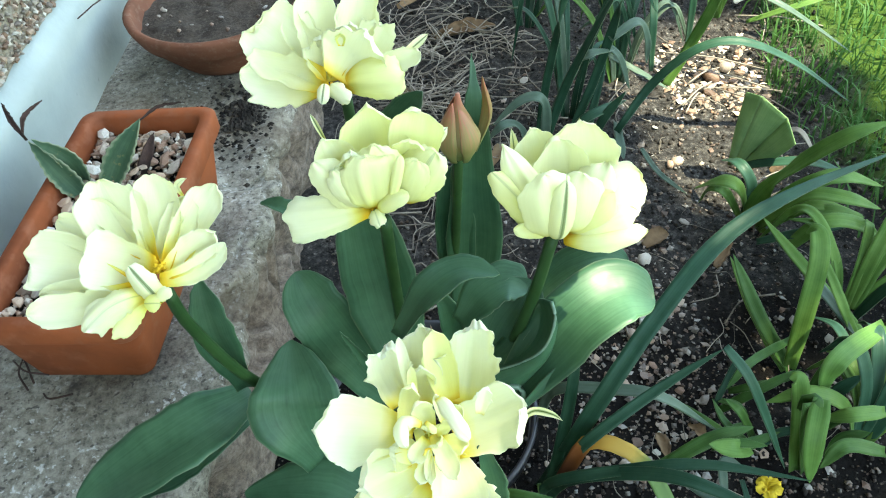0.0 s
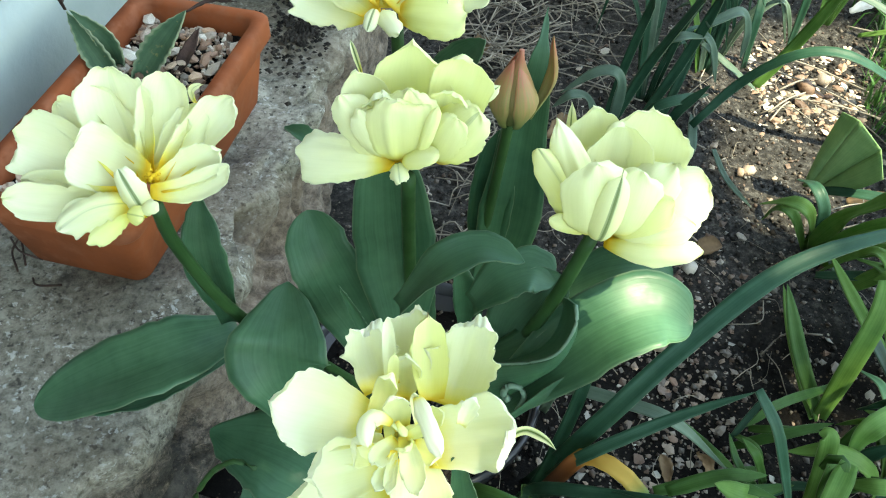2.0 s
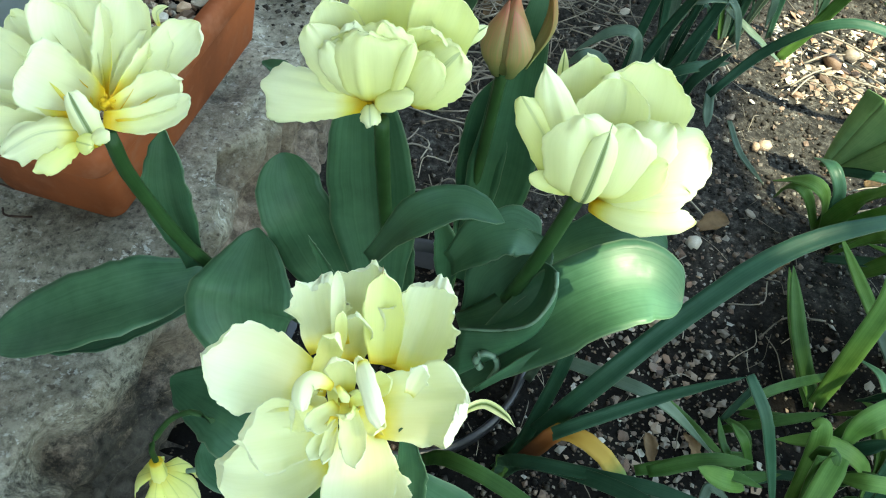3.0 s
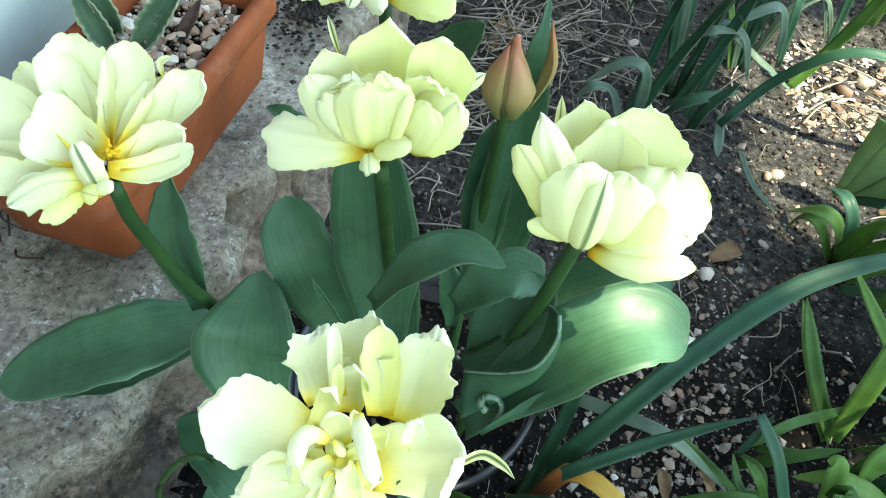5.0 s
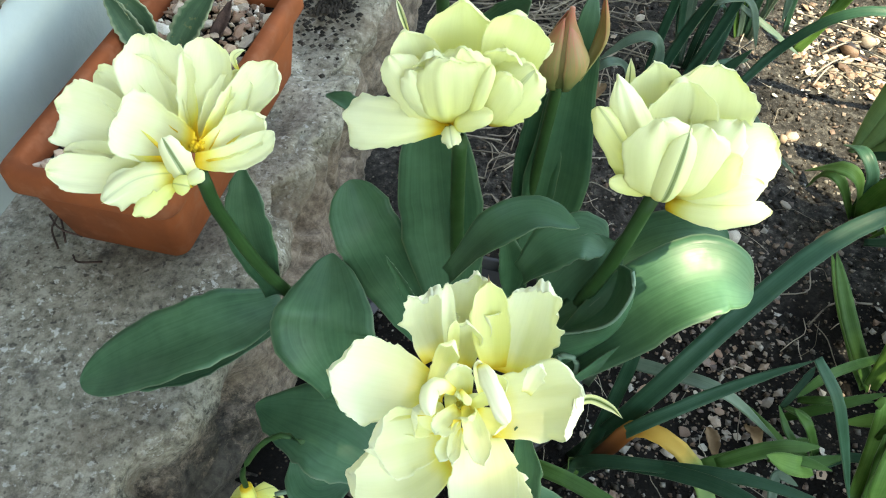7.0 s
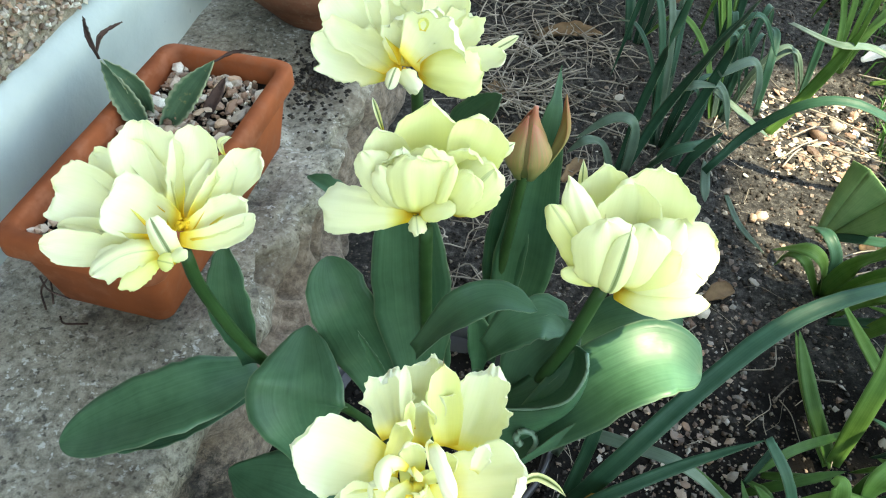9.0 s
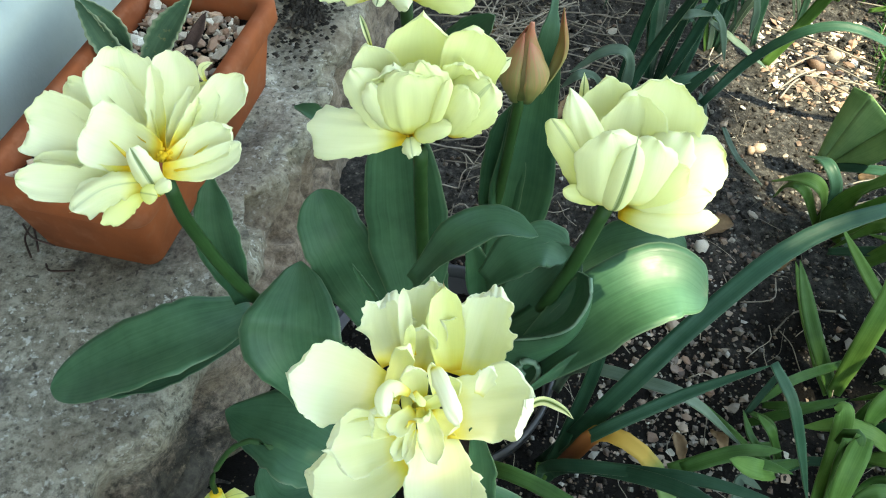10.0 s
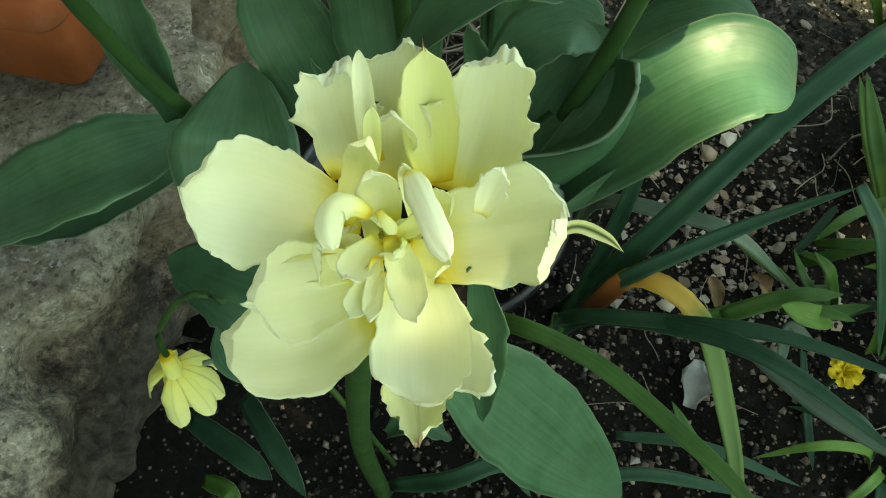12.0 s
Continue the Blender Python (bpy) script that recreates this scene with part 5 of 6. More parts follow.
def clump(label, base, spreads, group="strap-leaved clumps"):
    """A tuft of strap leaves from one crown: (direction in degrees, reach, height, droop, half width, material)."""
    plant = thing("leafy_clump", label, "plant", group)
    c = Vector(base)
    for ang, reach, high, droop_to, half, mat in spreads:
        d = Vector((math.cos(radians(ang)), math.sin(radians(ang)), 0))
        pts = [c + d * 0.006, c + d * reach * 0.28 + Vector((0, 0, high * 0.72)), c + d * reach * 0.66 + Vector((0, 0, high)), c + d * reach + Vector((0, 0, droop_to))]
        blade(plant, pts, half, mat, facing=(-0.3 * d.x, -0.3 * d.y - 0.3, 1))
    return plant


def strap_plant(label):
    return thing("leafy_clump", label, "plant", "strap-leaved clumps")


iris = strap_plant("tuft of dark and blue-green iris leaves, some drooping")
edge_clump = strap_plant("long blue-green leaves reaching over the lawn's edge")
fan_clump = strap_plant("bright green leaves in fans, arching from dark soil")
soil_clump = strap_plant("two broad upright green leaves in dark soil")
front_clump = strap_plant("dense bright green strap leaves low on the soil")
blade(iris, [(0.244, 0.812, 0.020), (0.288, 0.835, 0.070), (0.333, 0.827, 0.120), (0.384, 0.821, 0.130), (0.450, 0.813, 0.100), (0.531, 0.797, 0.040)], 0.0060, STRAP_DARK)
blade(iris, [(0.137, 0.815, 0.000), (0.119, 0.805, 0.050), (0.097, 0.785, 0.070), (0.077, 0.783, 0.050)], 0.0062, STRAP_BLUE)
blade(iris, [(0.152, 0.813, 0.000), (0.149, 0.792, 0.090), (0.123, 0.792, 0.100), (0.084, 0.785, 0.070)], 0.0067, STRAP_BLUE)
blade(iris, [(0.142, 0.814, 0.000), (0.153, 0.820, 0.090), (0.163, 0.801, 0.180), (0.166, 0.764, 0.260), (0.167, 0.745, 0.300)], 0.0050, STRAP_DARK)
blade(iris, [(0.150, 0.813, 0.000), (0.179, 0.823, 0.090), (0.206, 0.801, 0.180), (0.224, 0.772, 0.250), (0.231, 0.758, 0.280)], 0.0056, STRAP_DARK)
blade(iris, [(0.185, 0.830, -0.000), (0.219, 0.846, 0.080), (0.235, 0.836, 0.160), (0.241, 0.803, 0.240)], 0.0059, STRAP_DARK)
blade(iris, [(0.147, 0.820, 0.000), (0.189, 0.837, 0.100), (0.207, 0.827, 0.130), (0.241, 0.845, 0.120)], 0.0061, STRAP_BLUE)
blade(iris, [(0.208, 0.827, 0.000), (0.225, 0.851, 0.060), (0.236, 0.868, 0.100)], 0.0049, STRAP_DARK)
blade(iris, [(0.231, 0.862, 0.120), (0.252, 0.858, 0.100), (0.268, 0.858, 0.050)], 0.0048, STRAP_BLUE)
blade(iris, [(0.233, 0.838, 0.140), (0.269, 0.855, 0.150), (0.285, 0.861, 0.120), (0.289, 0.867, 0.080)], 0.0060, STRAP_BLUE)
blade(iris, [(0.254, 0.926, 0.060), (0.283, 0.904, 0.050), (0.331, 0.891, 0.020)], 0.0044, STRAP_BLUE)
blade(iris, [(0.304, 0.892, 0.050), (0.297, 0.884, 0.120), (0.302, 0.915, 0.150), (0.296, 0.934, 0.150)], 0.0049, STRAP_DARK)
blade(iris, [(0.331, 0.918, 0.000), (0.362, 0.926, 0.060), (0.381, 0.920, 0.120), (0.391, 0.905, 0.180)], 0.0072, STRAP_BRIGHT)
blade(iris, [(0.372, 0.962, 0.030), (0.366, 0.948, 0.100), (0.364, 0.948, 0.160)], 0.0051, STRAP_DARK)
blade(iris, [(0.252, 0.846, 0.010), (0.244, 0.791, 0.020), (0.245, 0.769, 0.010)], 0.0056, STRAP_BLUE)
blade(iris, [(0.267, 0.775, 0.020), (0.277, 0.728, 0.020), (0.304, 0.695, 0.010)], 0.0033, STRAP_BLUE)
blade(iris, [(0.175, 0.824, 0.000), (0.195, 0.802, 0.050), (0.231, 0.813, 0.060), (0.267, 0.863, 0.030)], 0.0063, STRAP_DARK)
blade(iris, [(0.214, 0.812, 0.000), (0.221, 0.799, 0.050), (0.247, 0.799, 0.090)], 0.0062, STRAP_DARK)
blade(edge_clump, [(0.339, 1.000, 0.120), (0.368, 0.908, 0.150), (0.418, 0.922, 0.140), (0.471, 0.896, 0.120), (0.557, 0.876, 0.060)], 0.0049, STRAP_BLUE)
blade(edge_clump, [(0.473, 1.020, 0.030), (0.517, 0.995, 0.060), (0.599, 0.993, 0.080)], 0.0046, STRAP_BRIGHT)
blade(edge_clump, [(0.236, 1.032, 0.040), (0.266, 0.983, 0.100), (0.280, 0.945, 0.160)], 0.0052, STRAP_DARK)
FOLDS = ([(0.364, 0.737, 0.012), (0.366, 0.744, 0.060), (0.365, 0.735, 0.120)],
         [(0.371, 0.736, 0.012), (0.374, 0.728, 0.068), (0.373, 0.710, 0.130)],
         [(0.377, 0.733, 0.012), (0.393, 0.721, 0.058), (0.402, 0.700, 0.105)],
         [(0.381, 0.730, 0.012), (0.403, 0.704, 0.045), (0.411, 0.684, 0.080)])
for one, two in zip(FOLDS, FOLDS[1:]):
    ruled_leaf(fan_clump, one, two, 0.003, 14, 6, FAN_LEAF)
blade(fan_clump, [(0.363, 0.655, 0.000), (0.342, 0.642, 0.060), (0.320, 0.650, 0.070), (0.305, 0.683, 0.030)], 0.0080, STRAP_BRIGHT)
blade(fan_clump, [(0.357, 0.650, 0.000), (0.330, 0.648, 0.050), (0.315, 0.661, 0.050), (0.312, 0.679, 0.010)], 0.0062, STRAP_BRIGHT)
blade(fan_clump, [(0.359, 0.655, 0.000), (0.360, 0.656, 0.050), (0.347, 0.676, 0.070), (0.340, 0.705, 0.050)], 0.0068, STRAP_DARK)
blade(fan_clump, [(0.357, 0.650, 0.000), (0.367, 0.639, 0.060), (0.378, 0.610, 0.120), (0.403, 0.586, 0.170), (0.444, 0.589, 0.180)], 0.0095, STRAP_BRIGHT)
blade(fan_clump, [(0.363, 0.644, 0.000), (0.385, 0.626, 0.060), (0.410, 0.615, 0.090), (0.440, 0.615, 0.090), (0.488, 0.625, 0.060)], 0.0088, STRAP_BRIGHT)
blade(fan_clump, [(0.367, 0.632, 0.000), (0.385, 0.609, 0.050), (0.408, 0.597, 0.070), (0.457, 0.596, 0.050)], 0.0070, STRAP_BRIGHT)
blade(fan_clump, [(0.368, 0.723, 0.020), (0.394, 0.704, 0.040), (0.437, 0.687, 0.050), (0.485, 0.680, 0.030)], 0.0057, STRAP_DARK)
blade(fan_clump, [(0.425, 0.768, 0.020), (0.450, 0.757, 0.040), (0.466, 0.730, 0.020)], 0.0033, STRAW)
blade(soil_clump, [(0.334, 0.446, 0.000), (0.316, 0.487, 0.030), (0.305, 0.556, 0.050)], 0.0065, STRAP_BRIGHT)
blade(soil_clump, [(0.337, 0.446, 0.000), (0.341, 0.459, 0.070), (0.348, 0.478, 0.120), (0.349, 0.497, 0.140), (0.343, 0.504, 0.130)], 0.0090, STRAP_BRIGHT)
blade(soil_clump, [(0.370, 0.631, 0.020), (0.369, 0.540, 0.050), (0.374, 0.485, 0.060), (0.392, 0.447, 0.040)], 0.0055, STRAP_BLUE)
blade(soil_clump, [(0.413, 0.452, 0.000), (0.378, 0.468, 0.070), (0.367, 0.515, 0.100)], 0.0052, STRAP_BRIGHT)
blade(soil_clump, [(0.347, 0.591, 0.030), (0.378, 0.570, 0.060), (0.432, 0.565, 0.070)], 0.0051, STRAP_DARK)
blade(soil_clump, [(0.392, 0.626, 0.040), (0.412, 0.588, 0.070), (0.450, 0.583, 0.060)], 0.0080, STRAP_BRIGHT)
blade(front_clump, [(0.252, 0.397, 0.020), (0.281, 0.396, 0.050), (0.321, 0.407, 0.060)], 0.0044, STRAP_MID)
blade(front_clump, [(0.183, 0.329, 0.060), (0.217, 0.336, 0.080), (0.254, 0.343, 0.080)], 0.0057, STRAP_MID)
blade(front_clump, [(0.252, 0.402, 0.030), (0.260, 0.379, 0.050), (0.270, 0.360, 0.020)], 0.0034, STRAP_MID)
blade(front_clump, [(0.221, 0.339, 0.060), (0.233, 0.331, 0.080), (0.259, 0.325, 0.080)], 0.0039, STRAP_MID)
blade(front_clump, [(0.297, 0.331, 0.020), (0.294, 0.345, 0.070), (0.291, 0.362, 0.110), (0.284, 0.367, 0.110)], 0.0076, STRAP_BRIGHT)
blade(front_clump, [(0.306, 0.330, 0.020), (0.295, 0.333, 0.080), (0.294, 0.344, 0.110), (0.292, 0.353, 0.080)], 0.0084, STRAP_MID)
blade(front_clump, [(0.319, 0.379, 0.030), (0.325, 0.384, 0.080), (0.353, 0.401, 0.100)], 0.0065, STRAP_MID)
blade(front_clump, [(0.334, 0.385, 0.030), (0.342, 0.381, 0.060), (0.358, 0.382, 0.080)], 0.0056, STRAP_DARK)
blade(front_clump, [(0.329, 0.364, 0.030), (0.336, 0.357, 0.060), (0.355, 0.354, 0.070)], 0.0055, STRAP_MID)
blade(front_clump, [(0.324, 0.337, 0.030), (0.327, 0.335, 0.060), (0.347, 0.334, 0.070)], 0.0054, STRAP_MID)
blade(front_clump, [(0.268, 0.351, 0.030), (0.288, 0.353, 0.050), (0.322, 0.347, 0.050)], 0.0037, STRAP_DARK)
blade(front_clump, [(0.251, 0.405, 0.020), (0.266, 0.422, 0.040), (0.273, 0.431, 0.050)], 0.0030, STRAP_DARK)
blade(front_clump, [(0.178, 0.337, 0.040), (0.222, 0.345, 0.060), (0.260, 0.360, 0.060)], 0.0053, STRAP_MID)
blade(front_clump, [(0.258, 0.342, 0.050), (0.237, 0.354, 0.070), (0.239, 0.391, 0.050)], 0.0030, STRAP_MID)
blade(front_clump, [(0.196, 0.390, 0.060), (0.250, 0.367, 0.030)], 0.0039, STRAP_MID)
blade(front_clump, [(0.231, 0.352, 0.040), (0.243, 0.337, 0.060), (0.285, 0.353, 0.050)], 0.0053, STRAP_MID)
blade(front_clump, [(0.262, 0.410, 0.030), (0.276, 0.400, 0.050), (0.315, 0.404, 0.050)], 0.0036, STRAP_MID)
blade(front_clump, [(0.207, 0.229, 0.000), (0.169, 0.241, 0.050), (0.148, 0.264, 0.070)], 0.0042, STRAP_MID)
blade(front_clump, [(0.230, 0.314, 0.030), (0.231, 0.331, 0.050), (0.249, 0.329, 0.040)], 0.0038, STRAP_BLUE)
blade(front_clump, [(0.254, 0.333, 0.010), (0.252, 0.280, 0.010), (0.252, 0.250, 0.010)], 0.0027, STRAP_DARK)
blade(front_clump, [(0.118, 0.246, 0.050), (0.167, 0.242, 0.060), (0.228, 0.227, 0.050)], 0.0034, STRAP_DARK)
blade(front_clump, [(0.087, 0.209, 0.060), (0.129, 0.216, 0.080), (0.198, 0.213, 0.070)], 0.0039, STRAP_DARK)
blade(front_clump, [(-0.144, 0.224, 0.060), (-0.102, 0.202, 0.080), (-0.079, 0.189, 0.080)], 0.0073, STRAP_DARK)
blade(front_clump, [(-0.110, 0.239, 0.070), (-0.082, 0.208, 0.090), (-0.056, 0.180, 0.090)], 0.0065, STRAP_DARK)
blade(front_clump, [(-0.015, 0.200, 0.050), (0.020, 0.195, 0.100), (0.049, 0.205, 0.110), (0.066, 0.194, 0.090)], 0.0050, STRAP_DARK)
blade(front_clump, [(-0.128, 0.190, 0.050), (-0.109, 0.184, 0.060), (-0.103, 0.177, 0.050)], 0.0054, STRAP_MID)
blade(front_clump, [(0.250, 0.331, 0.070), (0.232, 0.323, 0.085), (0.211, 0.326, 0.090)], 0.0075, STRAP_BRIGHT)
blade(front_clump, [(0.262, 0.350, 0.050), (0.246, 0.354, 0.085), (0.235, 0.366, 0.090)], 0.0036, STRAP_MID)
blade(front_clump, [(0.339, 0.446, 0.000), (0.309, 0.476, 0.050), (0.300, 0.541, 0.070)], 0.0070, STRAP_MID)
blade(front_clump, [(0.412, 0.460, 0.020), (0.370, 0.510, 0.060), (0.334, 0.569, 0.090)], 0.0062, STRAP_BRIGHT)
blade(front_clump, [(0.393, 0.424, 0.090), (0.339, 0.387, 0.110), (0.322, 0.374, 0.100), (0.327, 0.373, 0.050)], 0.0085, STRAP_BRIGHT)
blade(front_clump, [(0.302, 0.345, 0.110), (0.292, 0.321, 0.090), (0.292, 0.305, 0.050)], 0.0085, STRAP_BRIGHT)
blade(front_clump, [(0.362, 0.346, 0.080), (0.330, 0.340, 0.090), (0.315, 0.350, 0.070)], 0.0060, STRAP_BRIGHT)
blade(front_clump, [(0.338, 0.461, 0.030), (0.280, 0.419, 0.060), (0.253, 0.399, 0.050)], 0.0040, STRAP_MID)
blade(front_clump, [(0.357, 0.321, 0.060), (0.319, 0.319, 0.080), (0.300, 0.312, 0.060)], 0.0058, STRAP_MID)
blade(fan_clump, [(0.368, 0.568, 0.040), (0.390, 0.554, 0.090), (0.431, 0.552, 0.080), (0.456, 0.539, 0.050)], 0.0078, STRAP_BRIGHT)
blade(fan_clump, [(0.356, 0.614, 0.030), (0.383, 0.594, 0.090), (0.418, 0.574, 0.100), (0.457, 0.573, 0.080)], 0.0078, STRAP_BRIGHT)
rnd = random.Random(21)


def fan(n, a0, a1, r0, r1, h0, h1, mats, w=0.006, d0=0.2, d1=0.9):
    return [(rnd.uniform(a0, a1), rnd.uniform(r0, r1), h, h * rnd.uniform(d0, d1), w * rnd.uniform(0.7, 1.2), rnd.choice(mats)) for h in (rnd.uniform(h0, h1) for _ in range(n))]


BG, DK, BL = STRAP_BRIGHT, STRAP_DARK, STRAP_BLUE
clump("dark green leaves in front of the lawn", (0.30, 1.10, 0.0), fan(10, 20, 160, 0.06, 0.2, 0.10, 0.25, [DK, BG], 0.005))
clump("dark green leaves in front of the lawn", (0.16, 1.08, 0.0), fan(7, 20, 160, 0.06, 0.2, 0.10, 0.22, [DK, DK, BL], 0.005))
clump("thin dark and blue-green leaves standing in the bed", (0.19, 0.86, 0.0), fan(12, 10, 170, 0.05, 0.16, 0.08, 0.2, [DK, BL, DK], 0.0038, 0.0, 1.1))
clump("thin dark and blue-green leaves standing in the bed", (0.27, 0.93, 0.0), fan(9, 10, 170, 0.05, 0.14, 0.06, 0.16, [DK, BL, BG], 0.0038, 0.0, 1.1))
clump("bright green leaves at the lawn's edge", (0.44, 1.06, 0.0), fan(8, 20, 110, 0.06, 0.18, 0.08, 0.2, [BG], 0.004))
clump("short bright green leaves low on the soil", (0.41, 0.50, 0.0), fan(9, -40, 130, 0.06, 0.14, 0.05, 0.11, [BG, BG, DK], 0.006))
clump("short bright green leaves low on the soil", (0.37, 0.36, 0.0), fan(12, -60, 200, 0.06, 0.13, 0.04, 0.10, [BG, BG, DK], 0.006))
clump("short dark leaves close to the soil", (0.30, 0.26, 0.0), fan(9, 0, 360, 0.05, 0.10, 0.02, 0.06, [BG, DK], 0.004))

yellow = thing("withered_flower", "small crumpled yellow flower head low among leaves", "flower")
for k in range(9):
    d = Vector((math.cos(k * 2.4), math.sin(k * 2.4), 0.4))
    c0 = Vector((0.246, 0.288, 0.080))
    v, f, a = sheet([c0, c0 + d * 0.005 + Vector((0, 0, 0.003)), c0 + d * 0.010], 0.0035, (0, -0.3, 1), blunt_petal, n=8, m=6, cup=0.002, ruffle=0.003, thick=0.0004)
    put("petal", mesh_of("petal", v, f, attrs=a), YELLOW, yellow)
v, f, a = tube([(0.25, 0.30, 0.0), (0.248, 0.292, 0.05), (0.246, 0.288, 0.080)], 0.0016, 8, 6)
put("stalk", mesh_of("stalk", v, f, attrs=a), STEM, yellow)


# ---- litter on the soil ----
def on_soil(x, y, up=0.0):
    return Vector((x, y, soil_height(x, y) + up))


def dead_leaf(x, y, turn, length, half, mat=None, label="curled dry grey-brown fallen leaf on soil"):
    d = Vector((math.cos(radians(turn)), math.sin(radians(turn)), 0))
    c = on_soil(x, y, 0.004)
    v, f, a = sheet([c - d * length / 2, c + Vector((0, 0, 0.004)), c + d * length / 2 + Vector((0, 0, 0.002))], half, (0.1, -0.2, 1), lance, n=14, m=6, cup=half * 0.8, ruffle=0.006, thick=0.0006)
    return put("fallen_leaf", mesh_of("fallen_leaf", v, f, attrs=a), mat or DEAD_LEAF, None, label, "leaf", "fallen leaves")


dead_leaf(0.07, 1.09, 10, 0.10, 0.014)
dead_leaf(0.02, 1.20, 35, 0.12, 0.012)
dead_leaf(-0.02, 0.93, 80, 0.06, 0.012)
dead_leaf(0.197, 0.378, 100, 0.024, 0.006, label="crumpled tan fallen leaf on dark soil")
dead_leaf(0.177, 0.300, 75, 0.036, 0.010, GREY_LEAF, label="grey papery fallen leaf on dark soil")
dead_leaf(0.232, 0.385, 120, 0.026, 0.005)
dead_leaf(0.251, 0.629, 30, 0.035, 0.010, label="crumpled tan fallen leaf on dark soil")
dead_leaf(0.317, 0.602, 60, 0.05, 0.008)
dead_leaf(0.44, 0.74, 20, 0.05, 0.008)
dead_leaf(0.50, 1.09, 30, 0.06, 0.010, SHELL, "white curled scrap lying at the lawn's edge")
dead_leaf(0.09, 0.80, 60, 0.05, 0.008)
dead_leaf(0.22, 1.18, 0, 0.06, 0.012)

rnd = random.Random(8)
pieces = []
for k in range(480):
    a0 = rnd.gauss(0, 1)
    x, y = 0.03 + rnd.gauss(0, 0.075), 1.02 + rnd.gauss(0, 0.11)
    if k > 300:
        x, y = rnd.uniform(-0.10, 0.5), rnd.uniform(0.5, 1.25)
    if k > 360:
        x, y = rnd.gauss(-0.01, 0.03), rnd.uniform(0.55, 0.95)
    if x < edge_x(y) + 0.02:
        continue
    ang, ln = rnd.uniform(0, 6.28), rnd.uniform(0.03, 0.10)
    d = Vector((math.cos(ang), math.sin(ang), 0))
    s = Vector((-d.y, d.x, 0)) * rnd.uniform(-0.02, 0.02)
    c = on_soil(x, y, rnd.uniform(0.003, 0.016))
    pieces.append(tube([c - d * ln / 2, c + s + Vector((0, 0, rnd.uniform(0, 0.008))), c + d * ln / 2], rnd.uniform(0.0005, 0.0011), 7, 4))
joined("dry_stalks", pieces, STRAW, label="tangle of thin dry brown stalks lying on the soil", category="straw", kind="stuff")

pieces = []
for k in range(120):
    x, y = rnd.uniform(0.05, 0.46), rnd.uniform(0.26, 0.98)
    ang, ln = rnd.uniform(0, 6.28), rnd.uniform(0.015, 0.055)
    d = Vector((math.cos(ang), math.sin(ang), 0))
    bend = Vector((-d.y, d.x, 0)) * rnd.uniform(-0.2, 0.2) * ln
    c = on_soil(x, y, 0.003)
    pieces.append(tube([c - d * ln / 2, c - d * ln * 0.15 + bend + Vector((0, 0, rnd.uniform(0, 0.006))), c + d * ln * 0.2 + bend * 0.4 + Vector((0, 0, 0.002)), c + d * ln / 2], rnd.uniform(0.0002, 0.0005), 8, 4))
joined("rootlets", pieces, STRAW, label="thin pale dry rootlets and twigs lying on the soil", category="straw", kind="stuff")

# sunlit straws beside the leaves
for x, y, ang, ln in ((0.42, 0.92, -35, 0.16), (0.44, 0.89, -15, 0.14), (0.37, 0.89, 42, 0.07), (0.39, 0.93, 30, 0.06), (0.41, 0.96, -28, 0.15), (0.36, 0.875, 55, 0.05), (0.52, 1.02, -25, 0.12)):
    d = Vector((math.cos(radians(ang)), math.sin(radians(ang)), 0))
    c = on_soil(x, y, 0.008)
    v, f, a = tube([c - d * ln / 2, c + Vector((0, 0, 0.006)), c + d * ln / 2], 0.0011, 8, 6)
    put("dry_stalk", mesh_of("dry_stalk", v, f, attrs=a), STRAW, None, "pale dry stalk lying on the soil", "straw", "dry stalks")

# stones that can be told apart, then grit and clods
rnd = random.Random(14)
for x, y, s in ((0.313, 0.769, 0.012), (0.302, 0.762, 0.008), (0.205, 0.56, 0.011), (0.232, 0.600, 0.010), (0.198, 0.505, 0.010), (0.215, 0.52, 0.009), (0.16, 0.36, 0.008), (0.40, 0.93, 0.016), (0.425, 0.95, 0.014), (0.39, 0.90, 0.012)):
    stone(ground, on_soil(x, y, s * 0.3), s, rnd)
for k in range(45):
    x, y = rnd.gauss(0.415, 0.03), rnd.gauss(0.915, 0.035)
    stone(ground, on_soil(x, y, 0.001), rnd.uniform(0.003, 0.010), rnd, shapes=CHIPS)
n = 0
while n < 235:
    x, y = rnd.uniform(0.06, 0.45), rnd.uniform(0.30, 1.0)
    if rnd.random() < 0.55:
        x, y = rnd.gauss(0.19, 0.035), rnd.gauss(0.47, 0.08)
    if noise.noise((x * 14, y * 14, 5)) < rnd.uniform(-0.6, 0.25):
        continue
    n += 1
    s = 0.0016 + 0.0058 * rnd.random() ** 3
    stone(ground, on_soil(x, y, s * 0.2), s * 1.15, rnd, shapes=FLAKES)


CLOD = plain("clod", (0.007, 0.006, 0.005), (0.046, 0.039, 0.033), 60, 0.9, per="island", spread=0.5)


